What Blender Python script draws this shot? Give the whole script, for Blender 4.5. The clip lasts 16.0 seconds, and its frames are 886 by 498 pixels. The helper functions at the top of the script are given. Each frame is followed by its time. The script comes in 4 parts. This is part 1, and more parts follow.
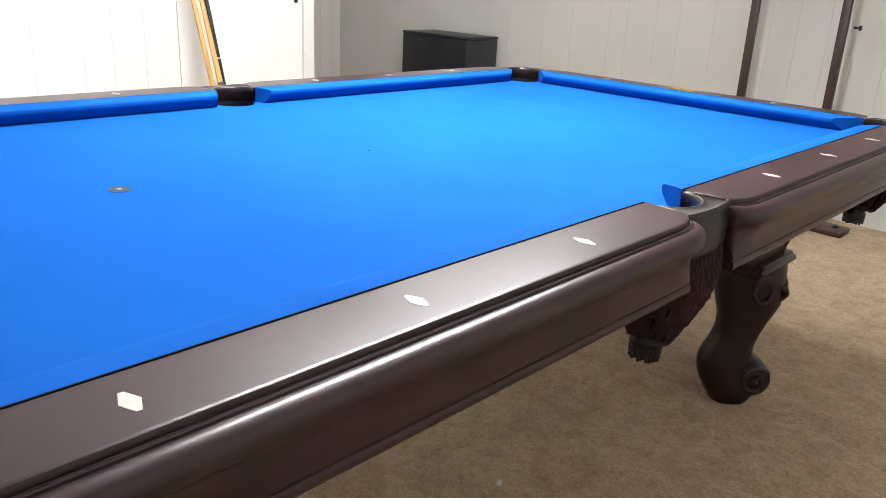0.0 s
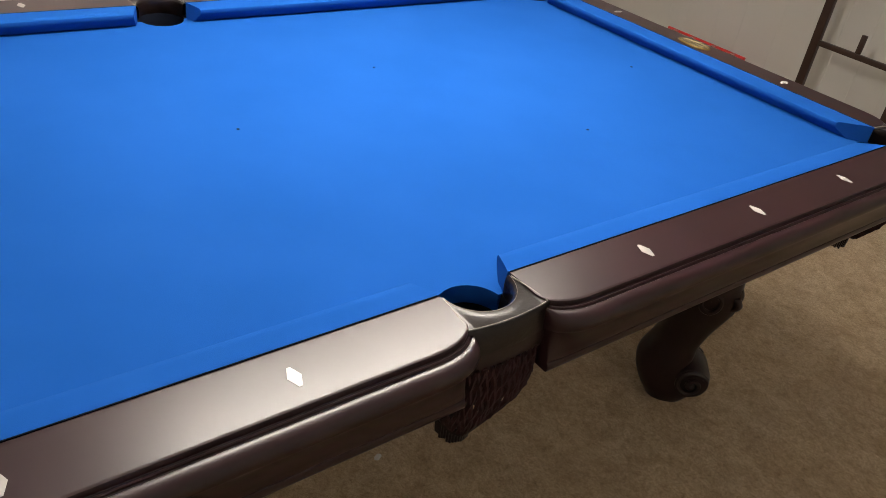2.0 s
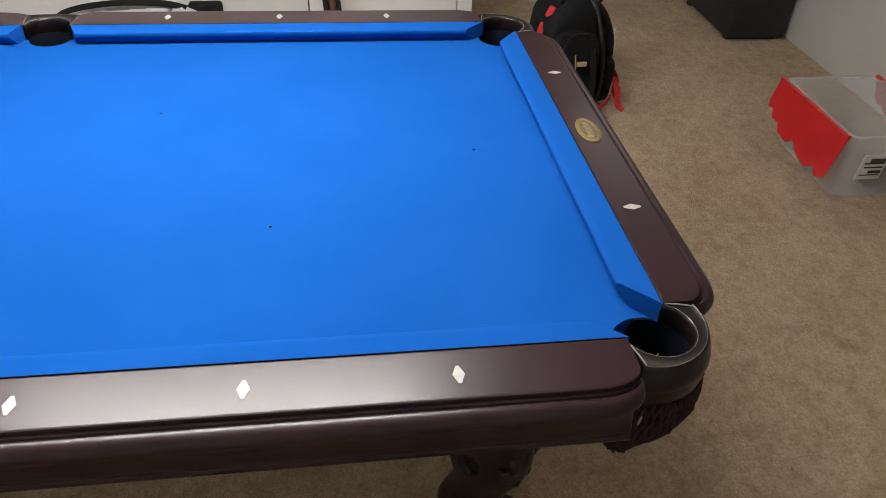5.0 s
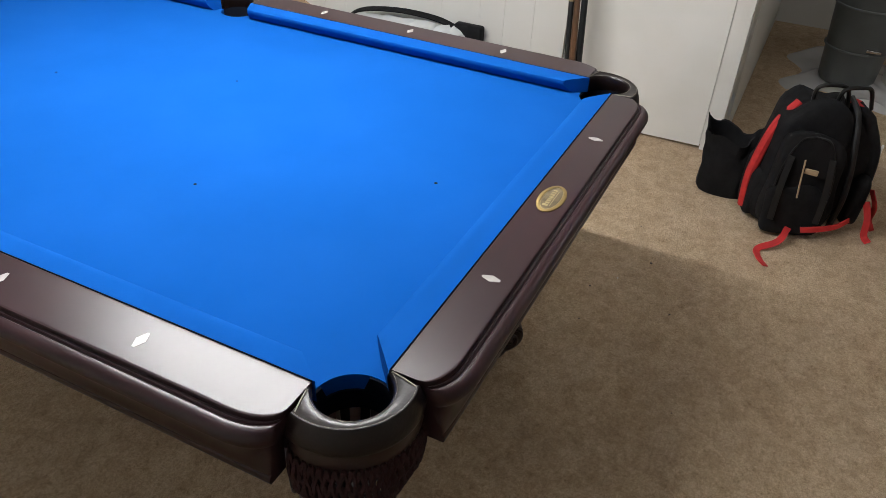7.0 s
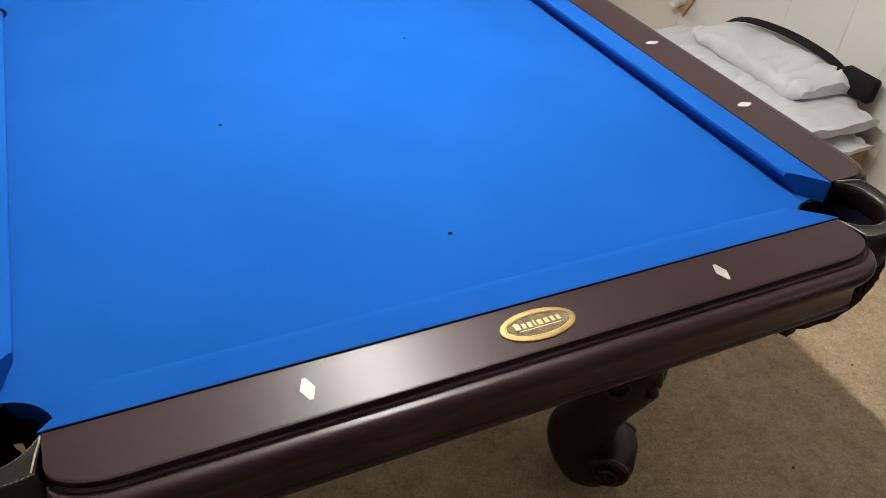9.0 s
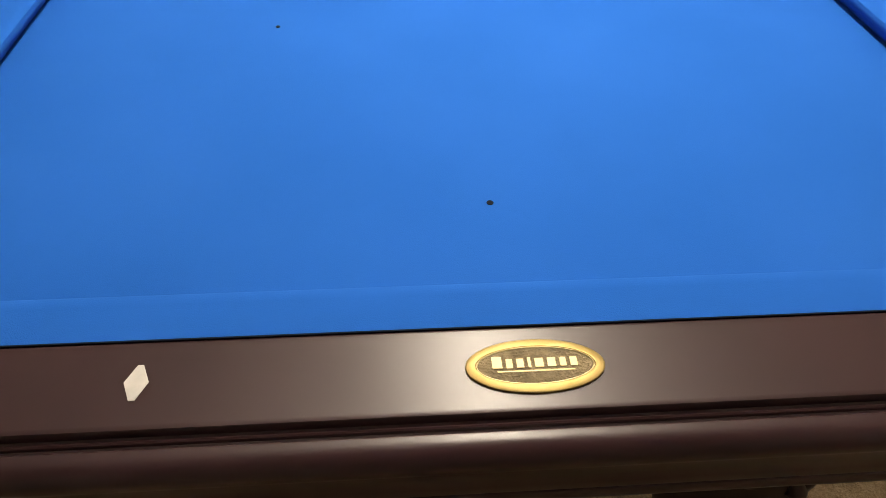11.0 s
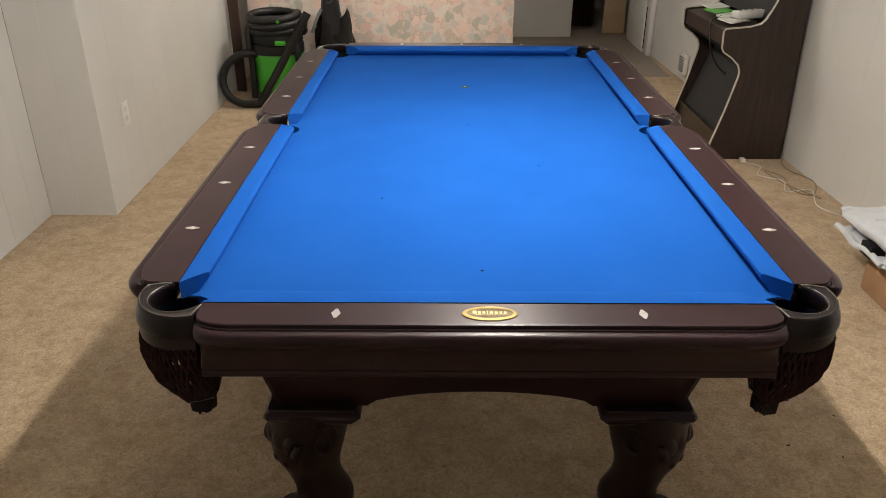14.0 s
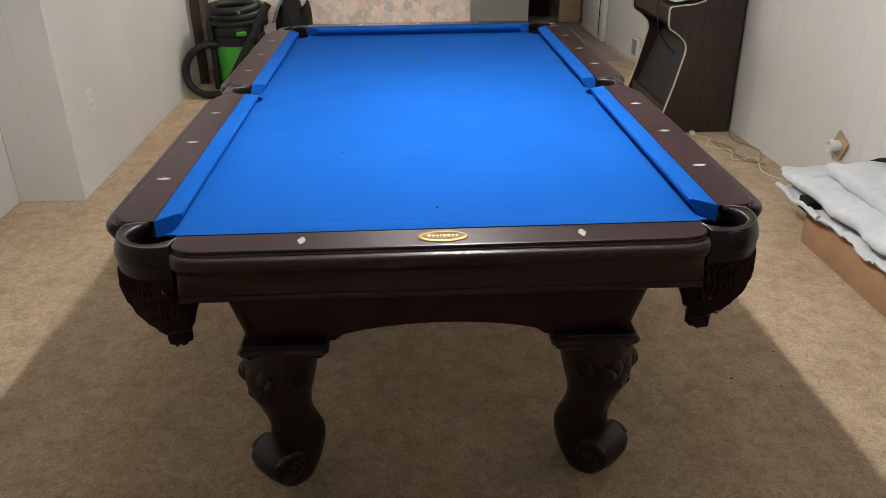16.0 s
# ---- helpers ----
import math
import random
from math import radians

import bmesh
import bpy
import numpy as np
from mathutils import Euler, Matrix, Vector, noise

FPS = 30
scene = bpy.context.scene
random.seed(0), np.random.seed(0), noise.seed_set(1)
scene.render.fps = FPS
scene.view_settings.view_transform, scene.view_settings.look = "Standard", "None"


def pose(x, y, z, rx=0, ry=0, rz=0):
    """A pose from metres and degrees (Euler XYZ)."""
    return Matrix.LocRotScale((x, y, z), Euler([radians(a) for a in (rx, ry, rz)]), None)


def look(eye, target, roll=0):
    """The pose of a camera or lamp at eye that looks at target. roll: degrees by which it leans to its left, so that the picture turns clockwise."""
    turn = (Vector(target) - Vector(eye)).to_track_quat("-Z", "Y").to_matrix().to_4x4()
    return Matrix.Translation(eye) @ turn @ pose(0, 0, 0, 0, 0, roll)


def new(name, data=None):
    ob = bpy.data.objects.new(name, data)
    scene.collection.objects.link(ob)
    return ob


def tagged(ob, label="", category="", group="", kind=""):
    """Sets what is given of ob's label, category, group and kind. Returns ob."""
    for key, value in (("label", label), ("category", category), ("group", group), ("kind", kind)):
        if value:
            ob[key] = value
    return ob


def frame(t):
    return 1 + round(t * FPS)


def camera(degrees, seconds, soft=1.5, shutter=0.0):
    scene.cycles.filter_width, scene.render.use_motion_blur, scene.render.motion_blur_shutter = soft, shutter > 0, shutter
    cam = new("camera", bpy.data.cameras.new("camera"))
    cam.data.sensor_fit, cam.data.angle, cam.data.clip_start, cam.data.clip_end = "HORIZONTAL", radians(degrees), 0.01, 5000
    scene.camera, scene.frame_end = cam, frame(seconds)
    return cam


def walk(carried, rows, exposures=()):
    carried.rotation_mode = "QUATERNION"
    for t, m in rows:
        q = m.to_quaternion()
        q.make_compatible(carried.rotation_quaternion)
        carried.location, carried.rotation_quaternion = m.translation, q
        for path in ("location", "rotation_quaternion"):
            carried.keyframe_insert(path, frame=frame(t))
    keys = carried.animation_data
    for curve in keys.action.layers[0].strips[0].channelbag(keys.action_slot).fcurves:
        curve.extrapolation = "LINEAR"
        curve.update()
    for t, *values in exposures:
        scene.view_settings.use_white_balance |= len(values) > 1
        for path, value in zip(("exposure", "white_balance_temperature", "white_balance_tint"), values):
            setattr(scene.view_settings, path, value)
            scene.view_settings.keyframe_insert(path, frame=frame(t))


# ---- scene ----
cam = camera(60.5, 16.0, soft=0.8)
PATH = [
    (0, (-1.123, 1.036, 1.108), (0.167, -0.336, 0.434), 3.1),
    (0.5, (-1.158, 0.977, 1.195), (0.11, -0.326, 0.36), 6.1),
    (1, (-1.181, 0.816, 1.306), (0.069, -0.436, 0.374), 7.8),
    (1.5, (-1.187, 0.713, 1.376), (0.069, -0.473, 0.367), 8.4),
    (2, (-1.187, 0.562, 1.391), (0.087, -0.522, 0.296), 8.6),
    (2.5, (-1.26, 0.388, 1.437), (0.085, -0.554, 0.296), 7.3),
    (3, (-1.407, 0.167, 1.489), (0.005, -0.637, 0.322), 6.3),
    (3.5, (-1.441, -0.031, 1.519), (0.016, -0.727, 0.34), 4.2),
    (4, (-1.39, -0.263, 1.545), (0.095, -0.851, 0.342), 3.3),
    (4.2, (-1.373, -0.342, 1.561), (0.125, -0.876, 0.348), 3.4),
    (6.3, (-1.256, -1.24, 1.562), (0.332, -0.901, 0.394), 2.4),
    (6.5, (-1.232, -1.3, 1.558), (0.334, -0.858, 0.395), 2.5),
    (7, (-1.18, -1.539, 1.54), (0.306, -0.858, 0.388), 3.1),
    (7.5, (-1.073, -1.733, 1.535), (0.291, -0.844, 0.373), 3.8),
    (8, (-0.863, -1.794, 1.485), (0.345, -0.719, 0.308), 5.4),
    (8.5, (-0.62, -1.782, 1.466), (0.364, -0.527, 0.259), 6.3),
    (9, (-0.408, -1.736, 1.435), (0.316, -0.349, 0.189), 5.1),
    (9.5, (-0.201, -1.67, 1.357), (0.303, -0.208, 0.089), 4.2),
    (10, (-0.113, -1.583, 1.266), (0.22, -0.116, -0.052), 2.6),
    (10.2, (-0.102, -1.549, 1.234), (0.179, -0.086, -0.101), 2.1),
    (12.3, (-0.099, -1.74, 1.289), (-0.086, -0.137, 0.093), 1.2),
    (12.5, (-0.101, -1.846, 1.329), (-0.097, -0.215, 0.172), 0.9),
    (13, (-0.111, -2.084, 1.422), (-0.102, -0.376, 0.382), 0.7),
    (13.5, (-0.112, -2.265, 1.503), (-0.112, -0.498, 0.565), 0.3),
    (14, (-0.086, -2.397, 1.532), (-0.085, -0.604, 0.645), 0.2),
    (14.5, (-0.074, -2.482, 1.513), (-0.058, -0.691, 0.622), 0.1),
    (15, (-0.097, -2.504, 1.5), (-0.055, -0.726, 0.583), -0.1),
    (15.5, (-0.079, -2.549, 1.47), (-0.017, -0.768, 0.562), -0.3),
    (16, (-0.061, -2.578, 1.46), (0.019, -0.786, 0.577), -0.6),
]
EXPOSURE = [(0, 1.17, 5850, 11), (0.5, 0.93, 5950, 11), (1.0, 0.6, 6200, 12), (1.5, 0.3, 6400, 11), (2.0, 0.14, 6600, 11), (3.0, 0.07, 6600, 11), (4.2, 0.05, 6300, 11), (6.5, 0.13, 5700, 9), (7.3, 0.16, 5900, 9), (8.5, 0.1, 6200, 10), (10.2, 0.06, 6550, 10),
            (12.3, 0.4, 8500, 10), (12.7, 0.4, 8500, 11), (13.1, 0.36, 8300, 13), (13.5, 0.36, 7000, 9), (14.0, 0.12, 6450, 11), (16.0, 0.12, 6000, 11)]
walk(cam, [(t, look(eye, target, roll)) for t, eye, target, roll in PATH], EXPOSURE)

# ---- world and exposure ----
world = bpy.data.worlds.new("World")
scene.world = world
world.use_nodes = True
world.node_tree.nodes["Background"].inputs[0].default_value = (0.9, 0.85, 0.75, 1)
world.node_tree.nodes["Background"].inputs[1].default_value = 0.02


# ---- materials ----
def material(name, base, rough=0.5, metal=0.0, second=None, scale=8.0, mix=(0.35, 0.65), bump=0.0, bump_scale=200.0,
             coat=0.0, specular=0.5, stretch=(1, 1, 1), sheen=0.0, rough_var=0.0, random_tint=0.0, detail=6.0):
    """A Principled material with colour variation at one scale, relief at another."""
    m = bpy.data.materials.new(name)
    m.use_nodes = True
    n, l = m.node_tree.nodes, m.node_tree.links
    p = n["Principled BSDF"]
    p.inputs["Roughness"].default_value = rough
    p.inputs["Metallic"].default_value = metal
    p.inputs["Coat Weight"].default_value = coat
    p.inputs["Coat Roughness"].default_value = 0.25
    p.inputs["Specular IOR Level"].default_value = specular
    p.inputs["Sheen Weight"].default_value = sheen
    co = n.new("ShaderNodeTexCoord")
    mp = n.new("ShaderNodeMapping")
    mp.inputs["Scale"].default_value = stretch
    l.new(co.outputs["Object"], mp.inputs["Vector"])
    second = second or [c * 0.8 for c in base]
    tex = n.new("ShaderNodeTexNoise")
    tex.inputs["Scale"].default_value = scale
    tex.inputs["Detail"].default_value = detail
    l.new(mp.outputs[0], tex.inputs["Vector"])
    ramp = n.new("ShaderNodeValToRGB")
    ramp.color_ramp.elements[0].position, ramp.color_ramp.elements[1].position = mix
    ramp.color_ramp.elements[0].color = (*second, 1)
    ramp.color_ramp.elements[1].color = (*base, 1)
    l.new(tex.outputs[0], ramp.inputs[0])
    colour = ramp.outputs[0]
    if random_tint:
        info = n.new("ShaderNodeObjectInfo")
        mr = n.new("ShaderNodeMapRange")
        mr.inputs["To Min"].default_value, mr.inputs["To Max"].default_value = 1 - random_tint, 1 + random_tint
        l.new(info.outputs["Random"], mr.inputs["Value"])
        hsv = n.new("ShaderNodeHueSaturation")
        l.new(mr.outputs[0], hsv.inputs["Value"])
        l.new(colour, hsv.inputs["Color"])
        colour = hsv.outputs[0]
    l.new(colour, p.inputs["Base Color"])
    if rough_var:
        rr = n.new("ShaderNodeMapRange")
        rr.inputs["To Min"].default_value, rr.inputs["To Max"].default_value = rough - rough_var, rough + rough_var
        l.new(tex.outputs[0], rr.inputs["Value"])
        l.new(rr.outputs[0], p.inputs["Roughness"])
    if bump:
        fine = n.new("ShaderNodeTexNoise")
        fine.inputs["Scale"].default_value = bump_scale
        fine.inputs["Detail"].default_value = 4
        l.new(mp.outputs[0], fine.inputs["Vector"])
        b = n.new("ShaderNodeBump")
        b.inputs["Strength"].default_value = bump
        b.inputs["Distance"].default_value = 0.004
        l.new(fine.outputs[0], b.inputs["Height"])
        l.new(b.outputs[0], p.inputs["Normal"])
    return m


def carpet_material():
    """Beige cut-pile carpet: tufts with the shade between them painted in, tracked pile and old stains."""
    m = bpy.data.materials.new("carpet")
    m.use_nodes = True
    n, l = m.node_tree.nodes, m.node_tree.links
    p = n["Principled BSDF"]
    p.inputs["Roughness"].default_value = 0.95
    p.inputs["Specular IOR Level"].default_value = 0.1
    p.inputs["Sheen Weight"].default_value = 0.12
    co = n.new("ShaderNodeTexCoord")

    def noise_tex(scale, detail=5.0, rough=0.6, distortion=0.0):
        t = n.new("ShaderNodeTexNoise")
        t.inputs["Scale"].default_value, t.inputs["Detail"].default_value = scale, detail
        t.inputs["Roughness"].default_value, t.inputs["Distortion"].default_value = rough, distortion
        l.new(co.outputs["Object"], t.inputs["Vector"])
        return t.outputs[0]

    def ramp(value, a, b, ca, cb):
        r = n.new("ShaderNodeValToRGB")
        r.color_ramp.elements[0].position, r.color_ramp.elements[1].position = a, b
        r.color_ramp.elements[0].color, r.color_ramp.elements[1].color = (*ca, 1), (*cb, 1)
        l.new(value, r.inputs[0])
        return r.outputs[0]

    def mixed(a, b, kind="MULTIPLY", factor=1.0):
        x = n.new("ShaderNodeMix")
        x.data_type, x.blend_type = "RGBA", kind
        x.inputs[0].default_value = factor
        l.new(a, x.inputs[6])
        l.new(b, x.inputs[7])
        return x.outputs[2]

    pile = ramp(noise_tex(2.2, 4), 0.3, 0.7, (0.64, 0.49, 0.32), (0.78, 0.62, 0.425))
    # next three ramps put the shade between tufts and in pits into the colour
    tuft = noise_tex(120, 4, 0.75)
    pile = mixed(pile, ramp(tuft, 0.33, 0.62, (0.70, 0.665, 0.62), (1.0, 1.0, 1.0)))
    pit_shade = noise_tex(310, 3, 0.8)
    pile = mixed(pile, ramp(pit_shade, 0.36, 0.52, (0.70, 0.67, 0.63), (1.0, 1.0, 1.0)))
    pile = mixed(pile, ramp(noise_tex(75, 3, 0.6, 1.2), 0.32, 0.50, (0.76, 0.73, 0.68), (1.0, 1.0, 1.0)))
    pile = mixed(pile, ramp(noise_tex(42, 5, 0.7, 0.4), 0.36, 0.6, (0.84, 0.82, 0.79), (1, 1, 1)))
    pile = mixed(pile, ramp(noise_tex(14, 4, 0.6, 0.6), 0.34, 0.60, (0.80, 0.77, 0.73), (1, 1, 1)))
    pile = mixed(pile, ramp(noise_tex(5.5, 6, 0.7, 0.3), 0.25, 0.37, (0.72, 0.66, 0.58), (1, 1, 1)))
    l.new(pile, p.inputs["Base Color"])
    b = n.new("ShaderNodeBump")
    b.inputs["Strength"].default_value, b.inputs["Distance"].default_value = 1.0, 0.009
    l.new(tuft, b.inputs["Height"])
    l.new(b.outputs[0], p.inputs["Normal"])
    return m


def floral_material():
    """Faded quilted mattress ticking with large pastel blossoms."""
    m = bpy.data.materials.new("floral")
    m.use_nodes = True
    n, l = m.node_tree.nodes, m.node_tree.links
    p = n["Principled BSDF"]
    p.inputs["Roughness"].default_value = 0.8
    co = n.new("ShaderNodeTexCoord")
    warp = n.new("ShaderNodeTexNoise")
    warp.inputs["Scale"].default_value = 16
    l.new(co.outputs["Object"], warp.inputs["Vector"])
    add = n.new("ShaderNodeVectorMath")
    add.operation = "MULTIPLY_ADD"
    add.inputs[1].default_value = (0.13, 0.13, 0.13)
    l.new(warp.outputs["Color"], add.inputs[0])
    l.new(co.outputs["Object"], add.inputs[2])
    v = n.new("ShaderNodeTexVoronoi")
    v.feature = "SMOOTH_F1"
    v.inputs["Smoothness"].default_value = 0.35
    v.inputs["Scale"].default_value = 14.0
    l.new(add.outputs[0], v.inputs["Vector"])
    r = n.new("ShaderNodeValToRGB")
    r.color_ramp.interpolation = "EASE"
    stops = ((0.0, (0.62, 0.56, 0.48)), (0.3, (0.62, 0.42, 0.36)), (0.5, (0.38, 0.38, 0.32)), (0.68, (0.68, 0.50, 0.42)), (0.85, (0.46, 0.46, 0.43)))
    el = r.color_ramp.elements
    el[0].position, el[0].color = stops[0][0], (*stops[0][1], 1)
    el[1].position, el[1].color = stops[-1][0], (*stops[-1][1], 1)
    for pos, c in stops[1:-1]:
        e = el.new(pos)
        e.color = (*c, 1)
    sep = n.new("ShaderNodeSeparateColor")
    l.new(v.outputs["Color"], sep.inputs[0])
    l.new(sep.outputs[0], r.inputs[0])
    x = n.new("ShaderNodeMix")
    x.data_type = "RGBA"
    x.inputs[6].default_value = (0.62, 0.58, 0.52, 1)
    e2 = n.new("ShaderNodeMapRange")
    e2.inputs["From Min"].default_value, e2.inputs["From Max"].default_value = 0.95, 0.5
    l.new(v.outputs["Distance"], e2.inputs["Value"])
    l.new(e2.outputs[0], x.inputs[0])
    l.new(r.outputs[0], x.inputs[7])
    l.new(x.outputs[2], p.inputs["Base Color"])
    return m


def clear_material(name, base, alpha, rough=0.25):
    m = material(name, base, rough, second=base)
    m.node_tree.nodes["Principled BSDF"].inputs["Alpha"].default_value = alpha
    return m


def glow_material(name, colour, strength):
    m = bpy.data.materials.new(name)
    m.use_nodes = True
    n = m.node_tree.nodes
    n.remove(n["Principled BSDF"])
    e = n.new("ShaderNodeEmission")
    e.inputs[0].default_value, e.inputs[1].default_value = (*colour, 1), strength
    m.node_tree.links.new(e.outputs[0], n["Material Output"].inputs[0])
    return m


LAMP_GLOW = 240.0
M = {
    "carpet": carpet_material(),
    "wall": material("painted_panelling", (0.60, 0.59, 0.56), 0.55, second=(0.565, 0.555, 0.52), scale=1.5, bump=0.15, bump_scale=60, random_tint=0.01),
    "wall_base": material("wall_core", (0.66, 0.65, 0.61), 0.8),
    "door_white": material("painted_door", (0.72, 0.71, 0.68), 0.4, second=(0.68, 0.67, 0.63), scale=4, bump=0.05),
    "carpet_darker": material("darker_grey_floor", (0.36, 0.31, 0.265), 0.95, second=(0.29, 0.25, 0.21), scale=40, bump=0.8, bump_scale=260, specular=0.1),
    "ceiling": material("ceiling_white", (0.71, 0.70, 0.68), 0.9, bump=0.3, bump_scale=90),
    "wood": material("mahogany_lacquer", (0.025, 0.0088, 0.0108), 0.315, second=(0.017, 0.0058, 0.0072), scale=5, stretch=(1, 1, 1), specular=0.33),
    "carved": material("mahogany_carved", (0.018, 0.0080, 0.0080), 0.36, second=(0.011, 0.0048, 0.0046), scale=14, bump=0.1, bump_scale=60, specular=0.35),
    "cloth": material("blue_worsted_cloth", (0.0088, 0.076, 0.325), 0.95, second=(0.0072, 0.069, 0.30), scale=6, bump=0.12, bump_scale=900, specular=0.04),
    "leather": material("dark_leather", (0.010, 0.0060, 0.0056), 0.3, second=(0.0055, 0.0034, 0.0032), scale=30, bump=0.12, bump_scale=160, specular=0.29),
    "cord": material("brown_cord", (0.034, 0.012, 0.013), 0.85, specular=0.2, second=(0.015, 0.0055, 0.0055), scale=60, bump=0.4, bump_scale=700),
    "pearl": material("mother_of_pearl", (0.46, 0.44, 0.41), 0.35, second=(0.36, 0.35, 0.33), scale=60),
    "brass": material("brass", (0.34, 0.25, 0.10), 0.55, metal=1.0, second=(0.26, 0.19, 0.07), scale=40, rough_var=0.06),
    "brass_dark": material("aged_brass_field", (0.19, 0.145, 0.08), 0.7, metal=0.4, second=(0.09, 0.07, 0.035), scale=90, bump=0.5, bump_scale=500),
    "brass_pale": material("polished_brass", (0.42, 0.35, 0.2), 0.6, metal=1.0, second=(0.45, 0.37, 0.2)),
    "stitch": material("thread", (0.32, 0.29, 0.24), 0.8),
    "spot": material("spot_black", (0.006, 0.008, 0.015), 0.9, specular=0.05),
    "spot_grey": material("spot_grey", (0.045, 0.06, 0.08), 0.8, specular=0.1),
    "black": material("black_plastic", (0.006, 0.006, 0.0065), 0.45, second=(0.010, 0.010, 0.010), scale=20, bump=0.05, specular=0.35),
    "black_soft": material("black_fabric", (0.0055, 0.0055, 0.0065), 0.75, second=(0.010, 0.010, 0.011), scale=30, bump=0.4, bump_scale=300, specular=0.16),
    "box_black": material("black_laminate", (0.010, 0.011, 0.015), 0.4, second=(0.015, 0.016, 0.02), scale=12),
    "red": material("red_plastic", (0.62, 0.022, 0.022), 0.35, second=(0.52, 0.016, 0.018), scale=9),
    "red_fabric": material("red_webbing", (0.5, 0.02, 0.018), 0.8, second=(0.4, 0.015, 0.015), scale=40, bump=0.3, bump_scale=600),
    "clear": clear_material("clear_plastic", (0.75, 0.75, 0.73), 0.28),
    "paper": material("paper_label", (0.75, 0.74, 0.7), 0.6),
    "ink": material("ink", (0.04, 0.04, 0.04), 0.7),
    "rack": material("dark_stained_wood", (0.045, 0.02, 0.013), 0.4, second=(0.028, 0.012, 0.008), scale=12, stretch=(1, 1, 0.2), bump=0.06),
    "arcade": material("walnut_laminate", (0.036, 0.019, 0.0125), 0.42, second=(0.013, 0.007, 0.005), scale=9, stretch=(6, 6, 0.5), mix=(0.3, 0.7), bump=0.04),
    "molding": material("pale_t_molding", (0.5, 0.46, 0.38), 0.4),
    "panel_black": material("matt_black_panel", (0.012, 0.011, 0.011), 0.5, second=(0.014, 0.014, 0.015), scale=10),
    "green": material("green_plastic", (0.05, 0.36, 0.02), 0.35, second=(0.04, 0.3, 0.016), scale=6),
    "cardboard": material("cardboard", (0.36, 0.21, 0.11), 0.85, second=(0.31, 0.175, 0.09), scale=10, bump=0.1),
    "sheet": material("pale_grey_cover", (0.58, 0.60, 0.61), 0.75, second=(0.50, 0.52, 0.54), scale=7, bump=0.3, bump_scale=180),
    "pipe": material("white_pvc", (0.7, 0.69, 0.65), 0.35),
    "plate": material("raw_plywood", (0.42, 0.30, 0.18), 0.7, second=(0.32, 0.22, 0.13), scale=15),
    "cue_pale": material("maple_shaft", (0.50, 0.32, 0.10), 0.3, second=(0.42, 0.26, 0.08), scale=6, stretch=(8, 8, 0.6)),
    "cue_tan": material("stained_shaft", (0.10, 0.05, 0.024), 0.35, second=(0.06, 0.03, 0.014), scale=6),
    "floral": floral_material(),
    "bin": material("grey_rubbish_bin", (0.11, 0.12, 0.12), 0.5, second=(0.09, 0.1, 0.1), scale=5),
    "sheeting": clear_material("plastic_sheeting", (0.82, 0.84, 0.86), 0.6, 0.2),
    "bucket": material("white_bucket", (0.68, 0.67, 0.63), 0.4),
    "beige": material("beige_door", (0.42, 0.30, 0.18), 0.6, second=(0.38, 0.27, 0.16)),
    "cable_white": material("white_cable", (0.7, 0.68, 0.6), 0.5),
    "cable_brown": material("brown_cable", (0.22, 0.15, 0.09), 0.5),
    "fixture": material("lamp_housing", (0.7, 0.7, 0.7), 0.5),
    "glow": glow_material("lamp_tube", (1.0, 0.925, 0.82), LAMP_GLOW),
    "glow_low": glow_material("lamp_tube_low", (1.0, 0.925, 0.82), LAMP_GLOW * 0.10),
    "glow_far": glow_material("lamp_tube_far", (1.0, 0.925, 0.82), LAMP_GLOW * 0.62),
    "chrome": material("chrome", (0.7, 0.7, 0.7), 0.2, metal=1.0),
    "dark_red": material("dark_red_sheet", (0.05, 0.012, 0.012), 0.8),
}


# ---- building helpers ----
def thing(name, label, category, at=(0, 0, 0), group="", kind=""):
    """An Empty at a thing's base, which parents its parts."""
    ob = new(name)
    ob.location = at
    return tagged(ob, label, category, group, kind)


def mesh_of(name, bm, mat, smooth=True):
    bmesh.ops.recalc_face_normals(bm, faces=bm.faces)
    me = bpy.data.meshes.new(name)
    bm.to_mesh(me)
    bm.free()
    me.materials.append(M[mat])
    if smooth:
        me.polygons.foreach_set("use_smooth", [True] * len(me.polygons))
        me.set_sharp_from_angle(angle=radians(38))
    return me


def part(name, bm, mat, parent=None, label="", smooth=True):
    """Links a bmesh, in world places, as one mesh object under a thing or a part."""
    ob = new(name, mesh_of(name, bm, mat, smooth))
    if parent is not None:
        ob.parent = parent
        if parent.parent is None:
            ob.matrix_parent_inverse = Matrix.Translation(-Vector(parent.location))
    if label:
        ob["label"] = label
    return ob


def slab(lo, hi, bevel=0.0, seg=2, turn=None):
    """A bevelled block between two corners."""
    bm = bmesh.new()
    c = [(a + b) / 2 for a, b in zip(lo, hi)]
    s = [b - a for a, b in zip(lo, hi)]
    bmesh.ops.create_cube(bm, size=1, matrix=Matrix.Translation(c) @ (turn or Matrix()) @ Matrix.Diagonal((*s, 1)))
    if bevel:
        bmesh.ops.bevel(bm, geom=bm.edges[:], offset=bevel, segments=seg, affect="EDGES", profile=0.5)
    return bm


def add(bm, other):
    """Joins another bmesh into bm."""
    me = bpy.data.meshes.new("tmp")
    other.to_mesh(me)
    other.free()
    bm.from_mesh(me)
    bpy.data.meshes.remove(me)
    return bm


